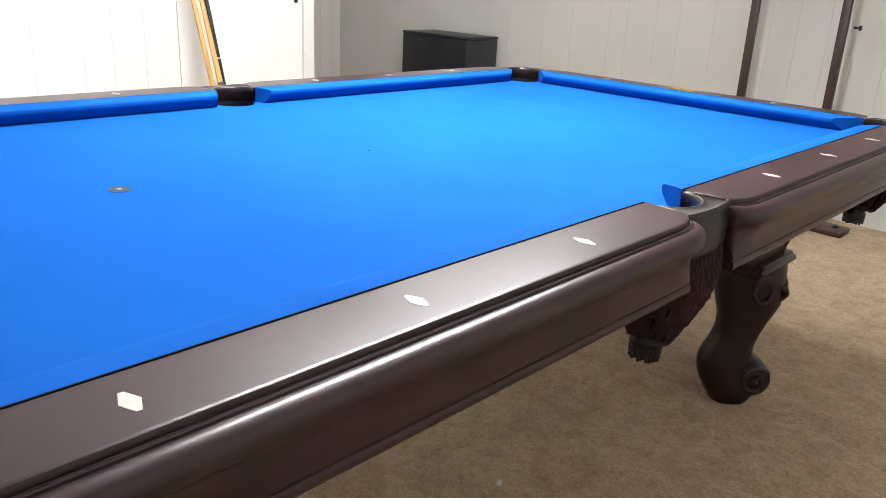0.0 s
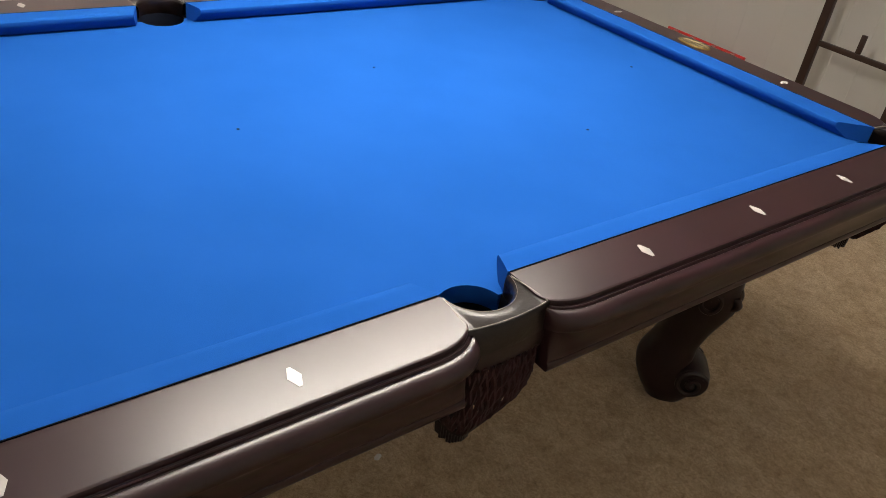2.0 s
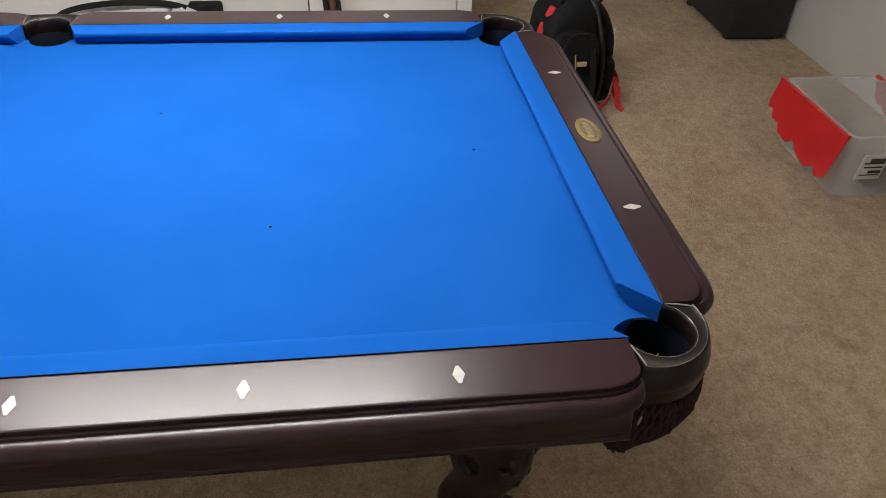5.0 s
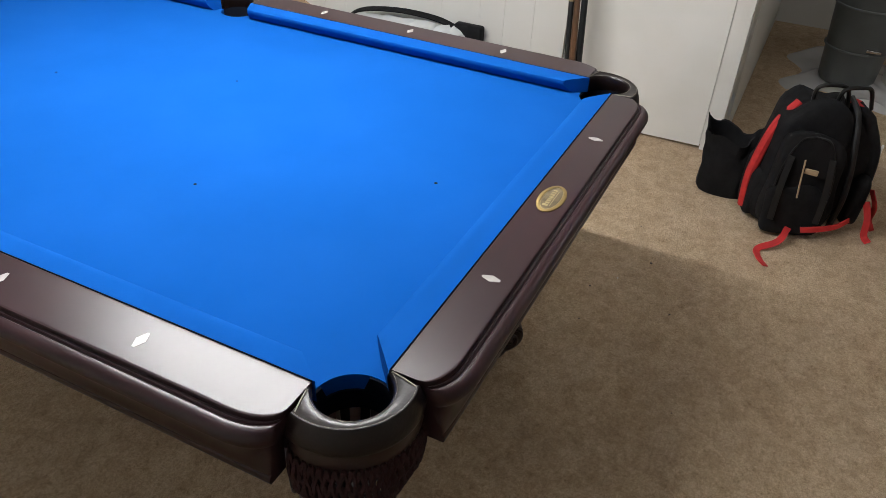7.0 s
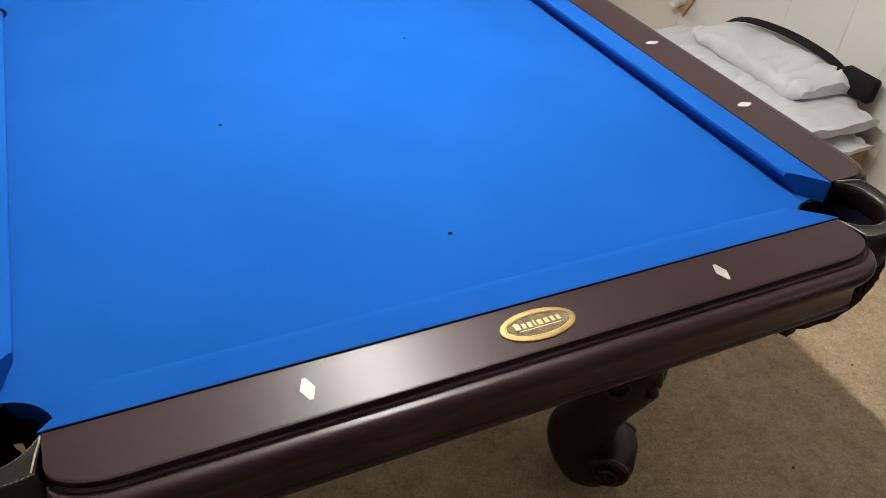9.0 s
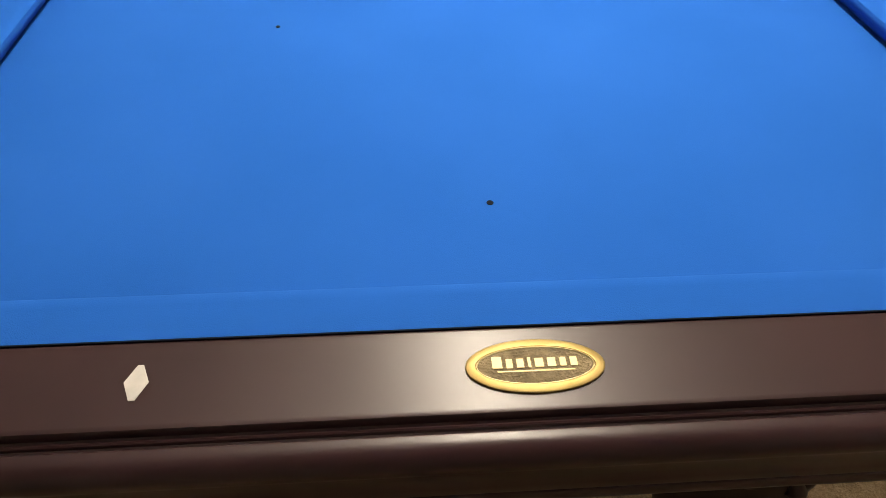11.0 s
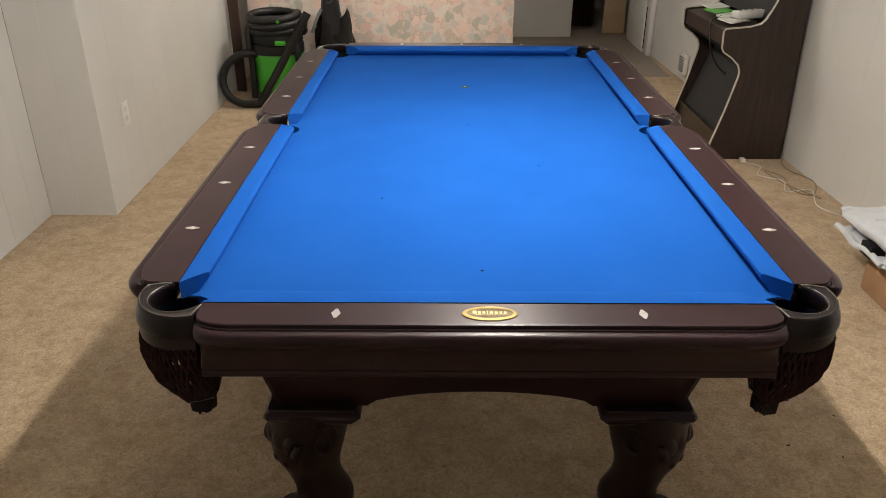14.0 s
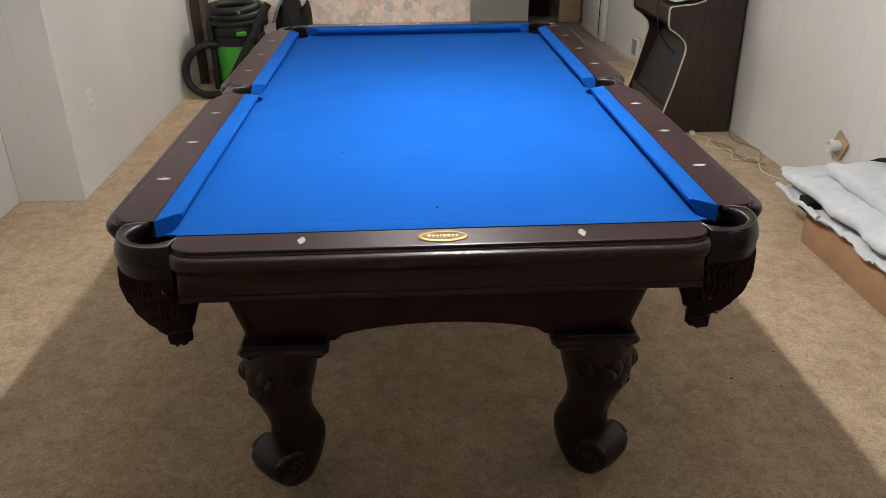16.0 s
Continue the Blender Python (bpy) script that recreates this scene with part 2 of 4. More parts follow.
def loft(rings, closed_ring=True, closed_path=False, caps=True):
    """Skins a row of equal rings of points."""
    bm = bmesh.new()
    rows = [[bm.verts.new(p) for p in ring] for ring in rings]
    k = len(rows[0])
    pairs = list(zip(rows, rows[1:])) + ([(rows[-1], rows[0])] if closed_path else [])
    for a, b in pairs:
        for i in range(k if closed_ring else k - 1):
            j = (i + 1) % k
            bm.faces.new((a[i], a[j], b[j], b[i]))
    if caps and not closed_path and closed_ring:
        bm.faces.new(rows[0][::-1])
        bm.faces.new(rows[-1])
    return bm


def tube(points, radius, seg=8, closed=False, radii=None):
    """A round bar along points."""
    pts = [Vector(p) for p in points]
    rings, side = [], None
    for i, p in enumerate(pts):
        a = pts[i - 1] if (i or closed) else pts[0]
        b = pts[(i + 1) % len(pts)] if (i + 1 < len(pts) or closed) else pts[-1]
        d = (b - a).normalized()
        if side is None:
            side = d.orthogonal().normalized()
        side = (side - d * side.dot(d)).normalized()
        up = d.cross(side)
        r = radii[i] if radii else radius
        rings.append([p + r * (math.cos(t) * side + math.sin(t) * up) for t in (2 * math.pi * k / seg for k in range(seg))])
    return loft(rings, closed_path=closed)


def lathe(profile, centre=(0, 0, 0), seg=24, turn=None):
    """Turns rows of (radius, height) round z at centre."""
    m = Matrix.Translation(centre) @ (turn or Matrix())
    rings = [[m @ Vector((max(r, 1e-4) * math.cos(2 * math.pi * k / seg), max(r, 1e-4) * math.sin(2 * math.pi * k / seg), z)) for k in range(seg)] for r, z in profile]
    return loft(rings)


def extrude(outline, vec):
    """A plate: a flat outline pushed along vec."""
    bm = bmesh.new()
    a = [bm.verts.new(p) for p in outline]
    b = [bm.verts.new(Vector(p) + Vector(vec)) for p in outline]
    bm.faces.new(a[::-1])
    bm.faces.new(b)
    for i in range(len(a)):
        j = (i + 1) % len(a)
        bm.faces.new((a[i], a[j], b[j], b[i]))
    return bm


def bevelled(bm, offset, seg=2, angle=35):
    edges = [e for e in bm.edges if len(e.link_faces) == 2 and e.calc_face_angle(0) > radians(angle)]
    bmesh.ops.bevel(bm, geom=edges, offset=offset, segments=seg, affect="EDGES", profile=0.5)
    return bm


def smooth_path(points, steps=6):
    """Catmull-Rom through points."""
    p = [Vector(q) for q in points]
    p = [2 * p[0] - p[1]] + p + [2 * p[-1] - p[-2]]
    out = []
    for a, b, c, d in zip(p, p[1:], p[2:], p[3:]):
        for k in range(steps):
            t = k / steps
            out.append(0.5 * (2 * b + (c - a) * t + (2 * a - 5 * b + 4 * c - d) * t * t + (3 * b - a - 3 * c + d) * t ** 3))
    return out + [p[-2]]


def ribbon(points, width, thick=0.002, steps=5, side=(0, 0, 1)):
    """A flat strap along points."""
    pts = smooth_path(points, steps)
    rings = []
    for i, p in enumerate(pts):
        d = (pts[min(i + 1, len(pts) - 1)] - pts[max(i - 1, 0)]).normalized()
        w = Vector(side) - d * d.dot(Vector(side))
        w = w.normalized() * width / 2
        h = d.cross(w).normalized() * thick
        rings.append([p - w - h, p + w - h, p + w + h, p - w + h])
    return loft(rings)


# ---- room ----
H_ROOM = 2.2
floor_ob = part("floor", slab((-2.3, -3.45, -0.1), (5.6, 8.2, 0.0)), "carpet")
tagged(floor_ob, "worn beige cut-pile carpet with old stains", "carpet", kind="structure")
# thin slab over the main floor, darker and greyer beyond y 3.98
passage_floor = part("floor_passage", slab((0.62, 3.98, 0.0005), (1.83, 7.6, 0.004)), "carpet_darker")
tagged(passage_floor, "darker grey-brown stretch of floor leading to the far doorway", "carpet", kind="structure")
ceiling_ob = part("ceiling", slab((-2.3, -3.45, H_ROOM), (5.6, 8.2, H_ROOM + 0.1)), "ceiling")
tagged(ceiling_ob, "plain grey-white low basement ceiling", "ceiling", kind="structure")


def wall(name, a, b, thick, label, panelled=True, mat="wall", widths=(0.1, 0.3), height=H_ROOM, seed=1, low=0.0):
    """A wall whose room face runs from a to b; the thickness lies to the left of that way. Vertical boards with narrow grooves."""
    a, b = Vector((*a, 0)), Vector((*b, 0))
    way = (b - a).normalized()
    out = Vector((-way.y, way.x, 0))
    skin = 0.008 if panelled else 0.0
    core = [a + out * skin, b + out * skin, b + out * thick, a + out * thick]
    ob = part(name, extrude([p + Vector((0, 0, low)) for p in core], (0, 0, height - low)), "wall_base" if panelled else mat)
    tagged(ob, label, "wall", kind="structure")
    if panelled:
        rnd = random.Random(seed)
        s, length = 0.0, (b - a).length
        while s < length - 1e-4:
            w = min(rnd.uniform(*widths), length - s)
            if length - s - w < 0.06:
                w = length - s
            p, q = a + way * (s + 0.0004), a + way * (s + w - 0.0004)
            e = 0.0009
            ring = [p + out * (skin + 0.004), p + out * e * 0.6, p + way * e, q - way * e, q + out * e * 0.6, q + out * (skin + 0.004)]
            bm = extrude([r + Vector((0, 0, low + 0.002)) for r in ring], (0, 0, height - low - 0.004))
            part("panel", bm, mat, ob, smooth=False)
            s += w
    return ob


WHITE = "off-white painted vertical-groove wall panelling"
wall("wall_west", (-2.03, -3.2), (-2.03, 1.065), 0.12, WHITE, seed=2)
wall("wall_west_return", (-2.03, 1.065), (-1.7135, 1.065), 0.4, WHITE, seed=3)
wall("wall_west_far", (-1.705, 1.0655), (-1.722, 6.9), 0.12, WHITE, seed=4, widths=(0.2, 0.41))
wall("wall_south", (4.2, -3.2), (-2.03, -3.2), 0.12, "grey-white painted vertical-groove wall panelling", seed=5)
wall("wall_east", (1.834, 5.7), (2.042, -0.60), 0.12, WHITE, seed=6)
wall("wall_alcove_east", (4.2, -1.36), (4.2, -3.2), 0.12, "grey-white painted alcove wall", seed=7)
wall("wall_alcove_north", (2.19, -1.36), (4.2, -1.36), 0.12, "shaded grey-white alcove wall", seed=8)
wall("wall_north_left", (-1.75, 5.7), (1.24, 5.7), 0.12, "plain off-white end wall", panelled=False)
wall("wall_passage_end", (0.9, 7.6), (2.0, 7.6), 0.12, "dark passage end wall", panelled=False)
wall("wall_passage_west", (1.0, 5.83), (1.0, 7.6), 0.12, "dark passage side wall", panelled=False)
wall("wall_passage_east", (1.90, 7.6), (1.90, 5.83), 0.12, "dark passage side wall", panelled=False)

# white door leaf and jamb at the end of the east wall
door = thing("door_1", "white painted flush door standing against the wall end", "door", (2.07, -1.0, 0), kind="structure")
bm = extrude([(2.049, -0.606, 0.012), (2.079, -1.272, 0.012), (2.119, -1.270, 0.012), (2.089, -0.604, 0.012)], (0, 0, 2.0))
part("door_leaf", bevelled(bm, 0.003), "door_white", door)
part("door_catch", lathe(((0.009, 0), (0.011, 0.004), (0.006, 0.012), (0, 0.014)), (2.078, -1.235, 0.962), 12, Matrix.Rotation(radians(-90), 4, "Y")), "black", door, "small black catch")
jamb = part("trim", bevelled(extrude([(2.070, -1.276, 0), (2.080, -1.345, 0), (2.20, -1.345, 0), (2.19, -1.276, 0)], (0, 0, 2.1)), 0.004), "door_white")
tagged(jamb, "white painted door jamb at the wall end", "door jamb", kind="structure")
part("wall_east_end", extrude([(2.125, -0.721, 0), (2.125, -1.276, 0), (2.19, -1.276, 0), (2.19, -0.721, 0)], (0, 0, H_ROOM)), "door_white")
tagged(bpy.data.objects["wall_east_end"], "white painted wall end behind the door", "wall", kind="structure")

# lamps: slim bare tubes hung below the ceiling
def tube_lamp(x, y, z, length, glow="glow", name="ceiling_light"):
    t = thing(name, "slim white tube light hung under the ceiling", "ceiling light", (x, y, z), group="ceiling tube lights")
    part("housing", slab((x - 0.03, y - length / 2 - 0.03, z + 0.035), (x + 0.03, y + length / 2 + 0.03, z + 0.07), 0.008), "fixture", t)
    part("tube", tube([(x, y - length / 2, z), (x, y + length / 2, z)], 0.02, 8), glow, t, "glowing tube")
    for s in (-1, 1):
        part("lamp_holder", slab((x - 0.02, y + s * (length / 2 + 0.012) - 0.01, z - 0.024), (x + 0.02, y + s * (length / 2 + 0.012) + 0.01, z + 0.036), 0.004), "fixture", t)
        part("hanger", tube([(x, y + s * length * 0.4, z + 0.07), (x, y + s * length * 0.4, H_ROOM)], 0.003, 6), "chrome", t)


tube_lamp(0.12, -0.36, 1.83, 1.14)
tube_lamp(2.3, -2.45, 1.95, 0.8, "glow_low")
tube_lamp(-0.25, 2.95, 1.95, 1.0, "glow_far")

# ---- pool table ----
Z_BED, Z_TOP = 0.778, 0.815
table = thing("pool_table", "blue-cloth pool table with dark mahogany rails and carved legs", "pool table")


def arc(cx, cy, r, a0, a1, k):
    return [(cx + r * math.cos(radians(a0 + (a1 - a0) * i / k)), cy + r * math.sin(radians(a0 + (a1 - a0) * i / k))) for i in range(k + 1)]


# bed with the pocket mouths cut out
outline = []
outline += arc(-0.585, -1.147, 0.062, 105, -25, 12)
outline += arc(0.585, -1.147, 0.062, 205, 75, 12)
outline += arc(0.606, 0, 0.050, 262, 98, 12)
outline += arc(0.585, 1.147, 0.062, 285, 155, 12)
outline += arc(-0.585, 1.147, 0.062, 25, -105, 12)
outline += arc(-0.606, 0, 0.050, 82, -82, 12)
bed = part("bed", bevelled(extrude([(x, y, Z_BED - 0.03) for x, y in outline], (0, 0, 0.03)), 0.003, 2, 60), "cloth", table, "slate bed covered in bright blue worsted cloth")

RAIL_N = 24
END_LONG, END_DEEP = 0.066, 0.034  # how the rails narrow to their ends


def rail_sections(u_in, u_flat, s0, s1):
    """Cross sections of a rail along s: u outward from the middle of the table, z up. It narrows to rounded ends."""
    w = u_flat
    top = [(u_in + 0.0022, 0.800), (u_in + 0.0022, 0.8144), (u_in + 0.0035, 0.815), (u_in + 0.005, 0.815), (w - 0.0045, 0.815), (w - 0.003, 0.815), (w - 0.0008, 0.8143), (w, 0.8125), (w + 0.0004, 0.8075),
           (w + 0.0022, 0.8066), (w + 0.0030, 0.8078), (w + 0.0044, 0.8082), (w + 0.0056, 0.8074), (w + 0.0062, 0.8052), (w + 0.0078, 0.8046), (w + 0.0094, 0.8062), (w + 0.0150, 0.8068), (w + 0.0215, 0.8046), (w + 0.0258, 0.8008),
           (w + 0.0282, 0.7955), (w + 0.0282, 0.7898), (w + 0.0262, 0.7842), (w + 0.0235, 0.7795), (w + 0.0215, 0.7770), (u_in + 0.02, 0.7770)]
    ease = [END_LONG * (1 - math.cos(math.pi / 2 * k / 6)) for k in range(7)]
    length = s1 - s0
    mids = [END_LONG + (length - 2 * END_LONG) * k / RAIL_N for k in range(1, RAIL_N)]
    rows = []
    for s in ease + mids + [length - k for k in reversed(ease)]:
        d = min(s, length - s)
        inset = 0.0
        if d < END_LONG:
            inset = END_DEEP * (1 - math.sqrt(max(0.0, 1 - (1 - d / END_LONG) ** 2)))
        row = []
        for u, z in top:
            f = max(0.0, min(1.0, (u - u_in - 0.03) / 0.03))
            row.append((u - inset * f, s0 + s, z))
        rows.append(row)
    return rows


def apron_rows(u, s0, s1):
    prof = [(u - 0.03, 0.7766), (u + 0.0212, 0.7766), (u + 0.0185, 0.7735), (u + 0.0152, 0.7680), (u + 0.0118, 0.7600), (u + 0.0090, 0.7510), (u + 0.0070, 0.7420), (u + 0.0058, 0.7320), (u + 0.0054, 0.7235), (u + 0.0050, 0.7222),
            (u + 0.0030, 0.7215), (u + 0.0030, 0.7198), (u + 0.0048, 0.7186), (u + 0.0056, 0.7150), (u + 0.0054, 0.7105), (u + 0.0042, 0.7065), (u + 0.0022, 0.7045), (u - 0.03, 0.7045)]
    steps = [0.06 * (k / 8) ** 2 for k in range(9)]
    rows = []
    for s in [s0 + k for k in steps] + [s1 - k for k in reversed(steps)]:
        d = min(s - s0, s1 - s)
        inset = 0.8 * END_DEEP * (1 - math.sqrt(max(0.0, 1 - (1 - min(1.0, d / 0.06)) ** 2)))
        rows.append([(uu - (inset * ((z - 0.7045) / 0.0721) ** 1.5 if uu > u - 0.02 else 0.0), s, z) for uu, z in prof])
    return rows


def cushion_rows(u_in, width, s0, s1, n0, n1):
    """Cushion from its back at u_in to the nose; s0, s1 ends at the back, n0, n1 at the nose."""
    prof = [(0.0, 0.8152), (0.25, 0.8152), (0.7, 0.8135), (0.92, 0.812), (0.985, 0.8095), (1.0, 0.806), (0.985, 0.802), (0.93, 0.796), (0.72, 0.786), (0.55, 0.7775), (0.0, 0.7775)]
    rows = []
    for k in range(9):
        f = k / 8
        row = []
        for v, z in prof:
            a, b = s0 + (n0 - s0) * v, s1 + (n1 - s1) * v
            row.append((u_in - width * v, a + (b - a) * f, z))
        rows.append(row)
    return rows


def place_side(rows, kind, sx=1, sy=1):
    """Turns (u, s, z) into the world: kind 'long' has u along x, 'end' has u along y."""
    if kind == "long":
        return [[(sx * u, sy * s, z) for u, s, z in row] for row in rows]
    return [[(sx * s, sy * u, z) for u, s, z in row] for row in rows]


def diamond(x, y, along):
    a, b = (0.0085, 0.019)
    k = 0.0035
    pts = [(-a, 0), (-k * 0.6, b - k), (k * 0.6, b - k), (a, 0), (k * 0.6, -b + k), (-k * 0.6, -b + k)]
    if along == "y":
        return extrude([(x + q, y + p, 0.8145) for p, q in pts], (0, 0, 0.0011))
    return extrude([(x + p, y + q, 0.8145) for p, q in pts], (0, 0, 0.0011))


rails = []
for sx in (-1, 1):
    for sy in (-1, 1):
        r = part("rail", loft(place_side(rail_sections(0.600, 0.692, 0.059, 1.095), "long", sx, sy)), "wood", table, "dark mahogany side rail with rounded ends")
        part("apron", loft(place_side(apron_rows(0.692, 0.070, 1.088), "long", sx, sy)), "wood", table)
        part("cushion", loft(place_side(cushion_rows(0.600, 0.044, 0.057, 1.099, 0.076, 1.046), "long", sx, sy)), "cloth", table, "blue cloth-covered cushion")
        part("feather_strip", loft(place_side([[(0.5998, s, 0.80), (0.5998, s, 0.8154), (0.6004, s, 0.8158), (0.6014, s, 0.8156), (0.6016, s, 0.80)] for s in (0.061, 1.094)], "long", sx, sy)), "spot", r, "dark strip between cloth and wood")
        for y in (0.283, 0.565, 0.845):
            part("diamond", diamond(sx * 0.649, sy * y, "y"), "pearl", r, "inlaid pearl diamond sight")
for sy in (-1, 1):
    r = part("rail", loft(place_side(rail_sections(1.173, 1.252, -0.532, 0.532), "end", 1, sy)), "wood", table, "dark mahogany end rail")
    part("apron", loft(place_side(apron_rows(1.252, -0.524, 0.524), "end", 1, sy)), "wood", table)
    part("cushion", loft(place_side(cushion_rows(1.173, 0.053, -0.536, 0.536, -0.475, 0.475), "end", 1, sy)), "cloth", table, "blue cloth-covered cushion")
    part("feather_strip", loft(place_side([[(1.1728, s, 0.80), (1.1728, s, 0.8154), (1.1734, s, 0.8158), (1.1744, s, 0.8156), (1.1746, s, 0.80)] for s in (-0.53, 0.53)], "end", 1, sy)), "spot", r, "dark strip between cloth and wood")
    for x in (-0.2794, 0.2794) + ((0.0,) if sy > 0 else ()):
        part("diamond", diamond(x, sy * 1.2125, "x"), "pearl", r, "inlaid pearl diamond sight")
    if sy < 0:
        ell = lambda a, b, z, k=40: [(a * math.cos(2 * math.pi * i / k), -1.2135 + b * math.sin(2 * math.pi * i / k), z) for i in range(k)]
        badge = part("badge", loft([ell(0.0505, 0.0245, 0.8135), ell(0.0505, 0.0245, 0.8165), ell(0.0495, 0.0235, 0.8172), ell(0.0435, 0.0178, 0.8172), ell(0.0432, 0.0175, 0.8160)]), "brass", r, "oval brass maker's plate with a worn field")
        part("field", extrude(ell(0.0432, 0.0175, 0.8161), (0, 0, 0.0003)), "brass_dark", badge, "aged brass field")
        bm = tube(ell(0.0425, 0.0168, 0.8166), 0.0006, 6, closed=True)
        x = -0.031
        for wdt, hgt in ((0.007, 0.0105), (0.0045, 0.008), (0.005, 0.008), (0.002, 0.009), (0.006, 0.008), (0.0058, 0.008), (0.0045, 0.008), (0.005, 0.008)):
            add(bm, slab((x, -1.2155, 0.8163), (x + wdt, -1.2155 + hgt, 0.8171)))
            x += wdt + 0.0031
        add(bm, slab((-0.028, -1.2190, 0.8163), (0.028, -1.2178, 0.8166)))
        part("emblem", bm, "brass_pale", badge, "raised pale brass bars and rim line")


def pocket(cx, cy, out_angle, in_spread, r_in, out_spread, big_r, back, knob_shift):
    """A leather pocket with its net: out_angle points away from the table. The collar is a crescent between a round mouth and a flatter outer arc."""
    def r_out(off):
        """Distance of the outer arc at an angle off the outward way."""
        a = radians(off)
        return -back * math.cos(a) + math.sqrt(big_r ** 2 - (back * math.sin(a)) ** 2)

    def at(r, off, z):
        a = radians(out_angle + off)
        return Vector((cx + r * math.cos(a), cy + r * math.sin(a), z))

    k = 30
    flare = 1.0 if back < 0.1 else 0.4
    inner = [(0.0012, 0.782), (0.0, 0.800), (0.0006, 0.8078), (0.0020, 0.8112), (0.0042, 0.8130), (0.0058, 0.8124)]
    outer = [(-0.0060, 0.8128), (-0.0046, 0.8138), (-0.0028, 0.8136), (-0.0008, 0.8115), (0.0003, 0.8078), (0.0055 * flare, 0.794), (0.0085 * flare, 0.780), (0.0070 * flare, 0.7725), (-0.0060, 0.770)]
    iron = []
    for i in range(k + 1):
        f = 2 * i / k - 1
        row = [at(r_in + d, in_spread * f, z) for d, z in inner] + [at(r_out(out_spread * f) + d, out_spread * f, z) for d, z in outer]
        iron.append(row + [at(r_in + 0.006, in_spread * f, 0.770)])
    p = part("pocket", loft(iron), "leather", table, "dark leather pocket collar with pale stitching")
    # sleeve under the collar, to which the net is sewn
    sleeve = []
    for i in range(k + 1):
        off = out_spread * (2 * i / k - 1) * 0.97
        r = r_out(off)
        sleeve.append([at(r - 0.003 + 0.007 * flare, off, 0.7722), at(r - 0.001 + 0.007 * flare, off, 0.757), at(r - 0.004 + 0.007 * flare, off, 0.738), at(r - 0.008, off, 0.738), at(r - 0.0095, off, 0.7722)])
    part("sleeve", loft(sleeve), "carved", p, "dark leather sleeve below the collar")
    # black ring also blocks the gaps below the rails, so the pocket stays dark
    rim = []
    for i in range(41):
        off = -180 + 9 * i
        lip = 0.783 if abs(off) < in_spread else 0.776 if abs(off) < in_spread + 40 else 0.750
        rim.append([at(r_in + d, off, z) for d, z in ((0.004, lip), (0.002, 0.735), (0.003, 0.716), (0.007, 0.718), (0.008, lip))])
    part("lining", loft(rim), "spot", p, "matt black pocket lining that also keeps the gaps dark")
    st = bmesh.new()
    for way, count in ((0, 54), (1, 46)):
        for i in range(count):
            f = (2 * i / (count - 1) - 1) * 0.95
            off = (out_spread if way else in_spread) * f
            r = r_out(off) - 0.0046 if way else r_in + 0.0044
            d = math.degrees(0.0012 / r)
            add(st, tube([at(r, off - d, 0.8137 if way else 0.8130), at(r, off + d, 0.8137 if way else 0.8130)], 0.00042, 4))
    # pale tubes draw the bright glint on the collar's end edges
    for s in (-1, 1):
        a, b = at(r_in + 0.006, s * (in_spread - 4), 0.8132), at(r_out(out_spread) - 0.007, s * (out_spread - 2), 0.8136)
        part("end_glint", tube([a, a.lerp(b, 0.5) + Vector((0, 0, 0.0012)), b], 0.0011, 6), "stitch", p, "pale tube for the glint along the collar end")
    tagged(part("stitching", st, "stitch", p, "pale thread stitching"), kind="stuff")
    # net of twisted cords
    ka = radians(out_angle)
    kx, ky = cx + knob_shift * math.cos(ka), cy + knob_shift * math.sin(ka)
    net = bmesh.new()
    rnd = random.Random(int(cx * 1000) + int(cy * 100))

    def on_net(a, f, grow=0.0):
        off = (math.degrees(a) - out_angle + 180) % 360 - 180
        front = min(r_out(max(-out_spread, min(out_spread, off))), 0.092) - 0.003 + 0.007 * flare
        blend = max(0.0, min(1.0, (abs(off) - out_spread) / 35))
        r0 = front * (1 - blend) + (r_in + 0.008) * blend
        r = (r0 + 0.003 * math.sin(a * 11 + f * 3) * f + grow) * (1 + 0.07 * math.sin(math.pi * min(1, f * 1.2)) - 0.07 * f - 0.40 * f ** 3)
        z = 0.745 - 0.148 * f + 0.005 * math.sin(4 * a) * f
        mx, my = cx + (kx - cx) * f ** 2, cy + (ky - cy) * f ** 2
        return Vector((mx + r * math.cos(a), my + r * math.sin(a), z))

    strands = 48
    for i in range(strands):
        a0 = 2 * math.pi * i / strands
        off = (math.degrees(a0) - out_angle + 180) % 360 - 180
        if abs(off) > 128:
            continue
        for way in (-1, 1):
            lean = way * rnd.uniform(0.30, 0.42)
            pts = []
            for j in range(14):
                f = j / 13
                a = a0 + lean * f
                pts.append(on_net(a, f, way * 0.0016 * math.sin(j * 2.1 + i) + rnd.uniform(-0.0008, 0.0008)))
            add(net, tube(pts, 0.003, 5, radii=[0.0034 + 0.0007 * (j % 2) for j in range(14)]))
    part("net", net, "cord", p, "brown knotted cord net")
    for i in range(5):
        a = ka + math.pi + radians(-56 + 28 * i)
        pts = [on_net(a, f) for f in (0.0, 0.3, 0.6, 0.85, 1.0)]
        part("strap", ribbon(pts, 0.014, 0.0016, side=(-math.sin(a), math.cos(a), 0)), "leather", p, "dark leather strap inside the net")
    part("binding", tube([on_net(2 * math.pi * i / 24, 1.0) for i in range(24)], 0.0055, 6, closed=True), "leather", p)
    hang = [on_net(ka, 1.0), Vector((kx, ky, 0.594)), Vector((kx - 0.045 * math.cos(ka), ky - 0.045 * math.sin(ka), 0.622)), Vector((kx - 0.075 * math.cos(ka), ky - 0.075 * math.sin(ka), 0.705))]
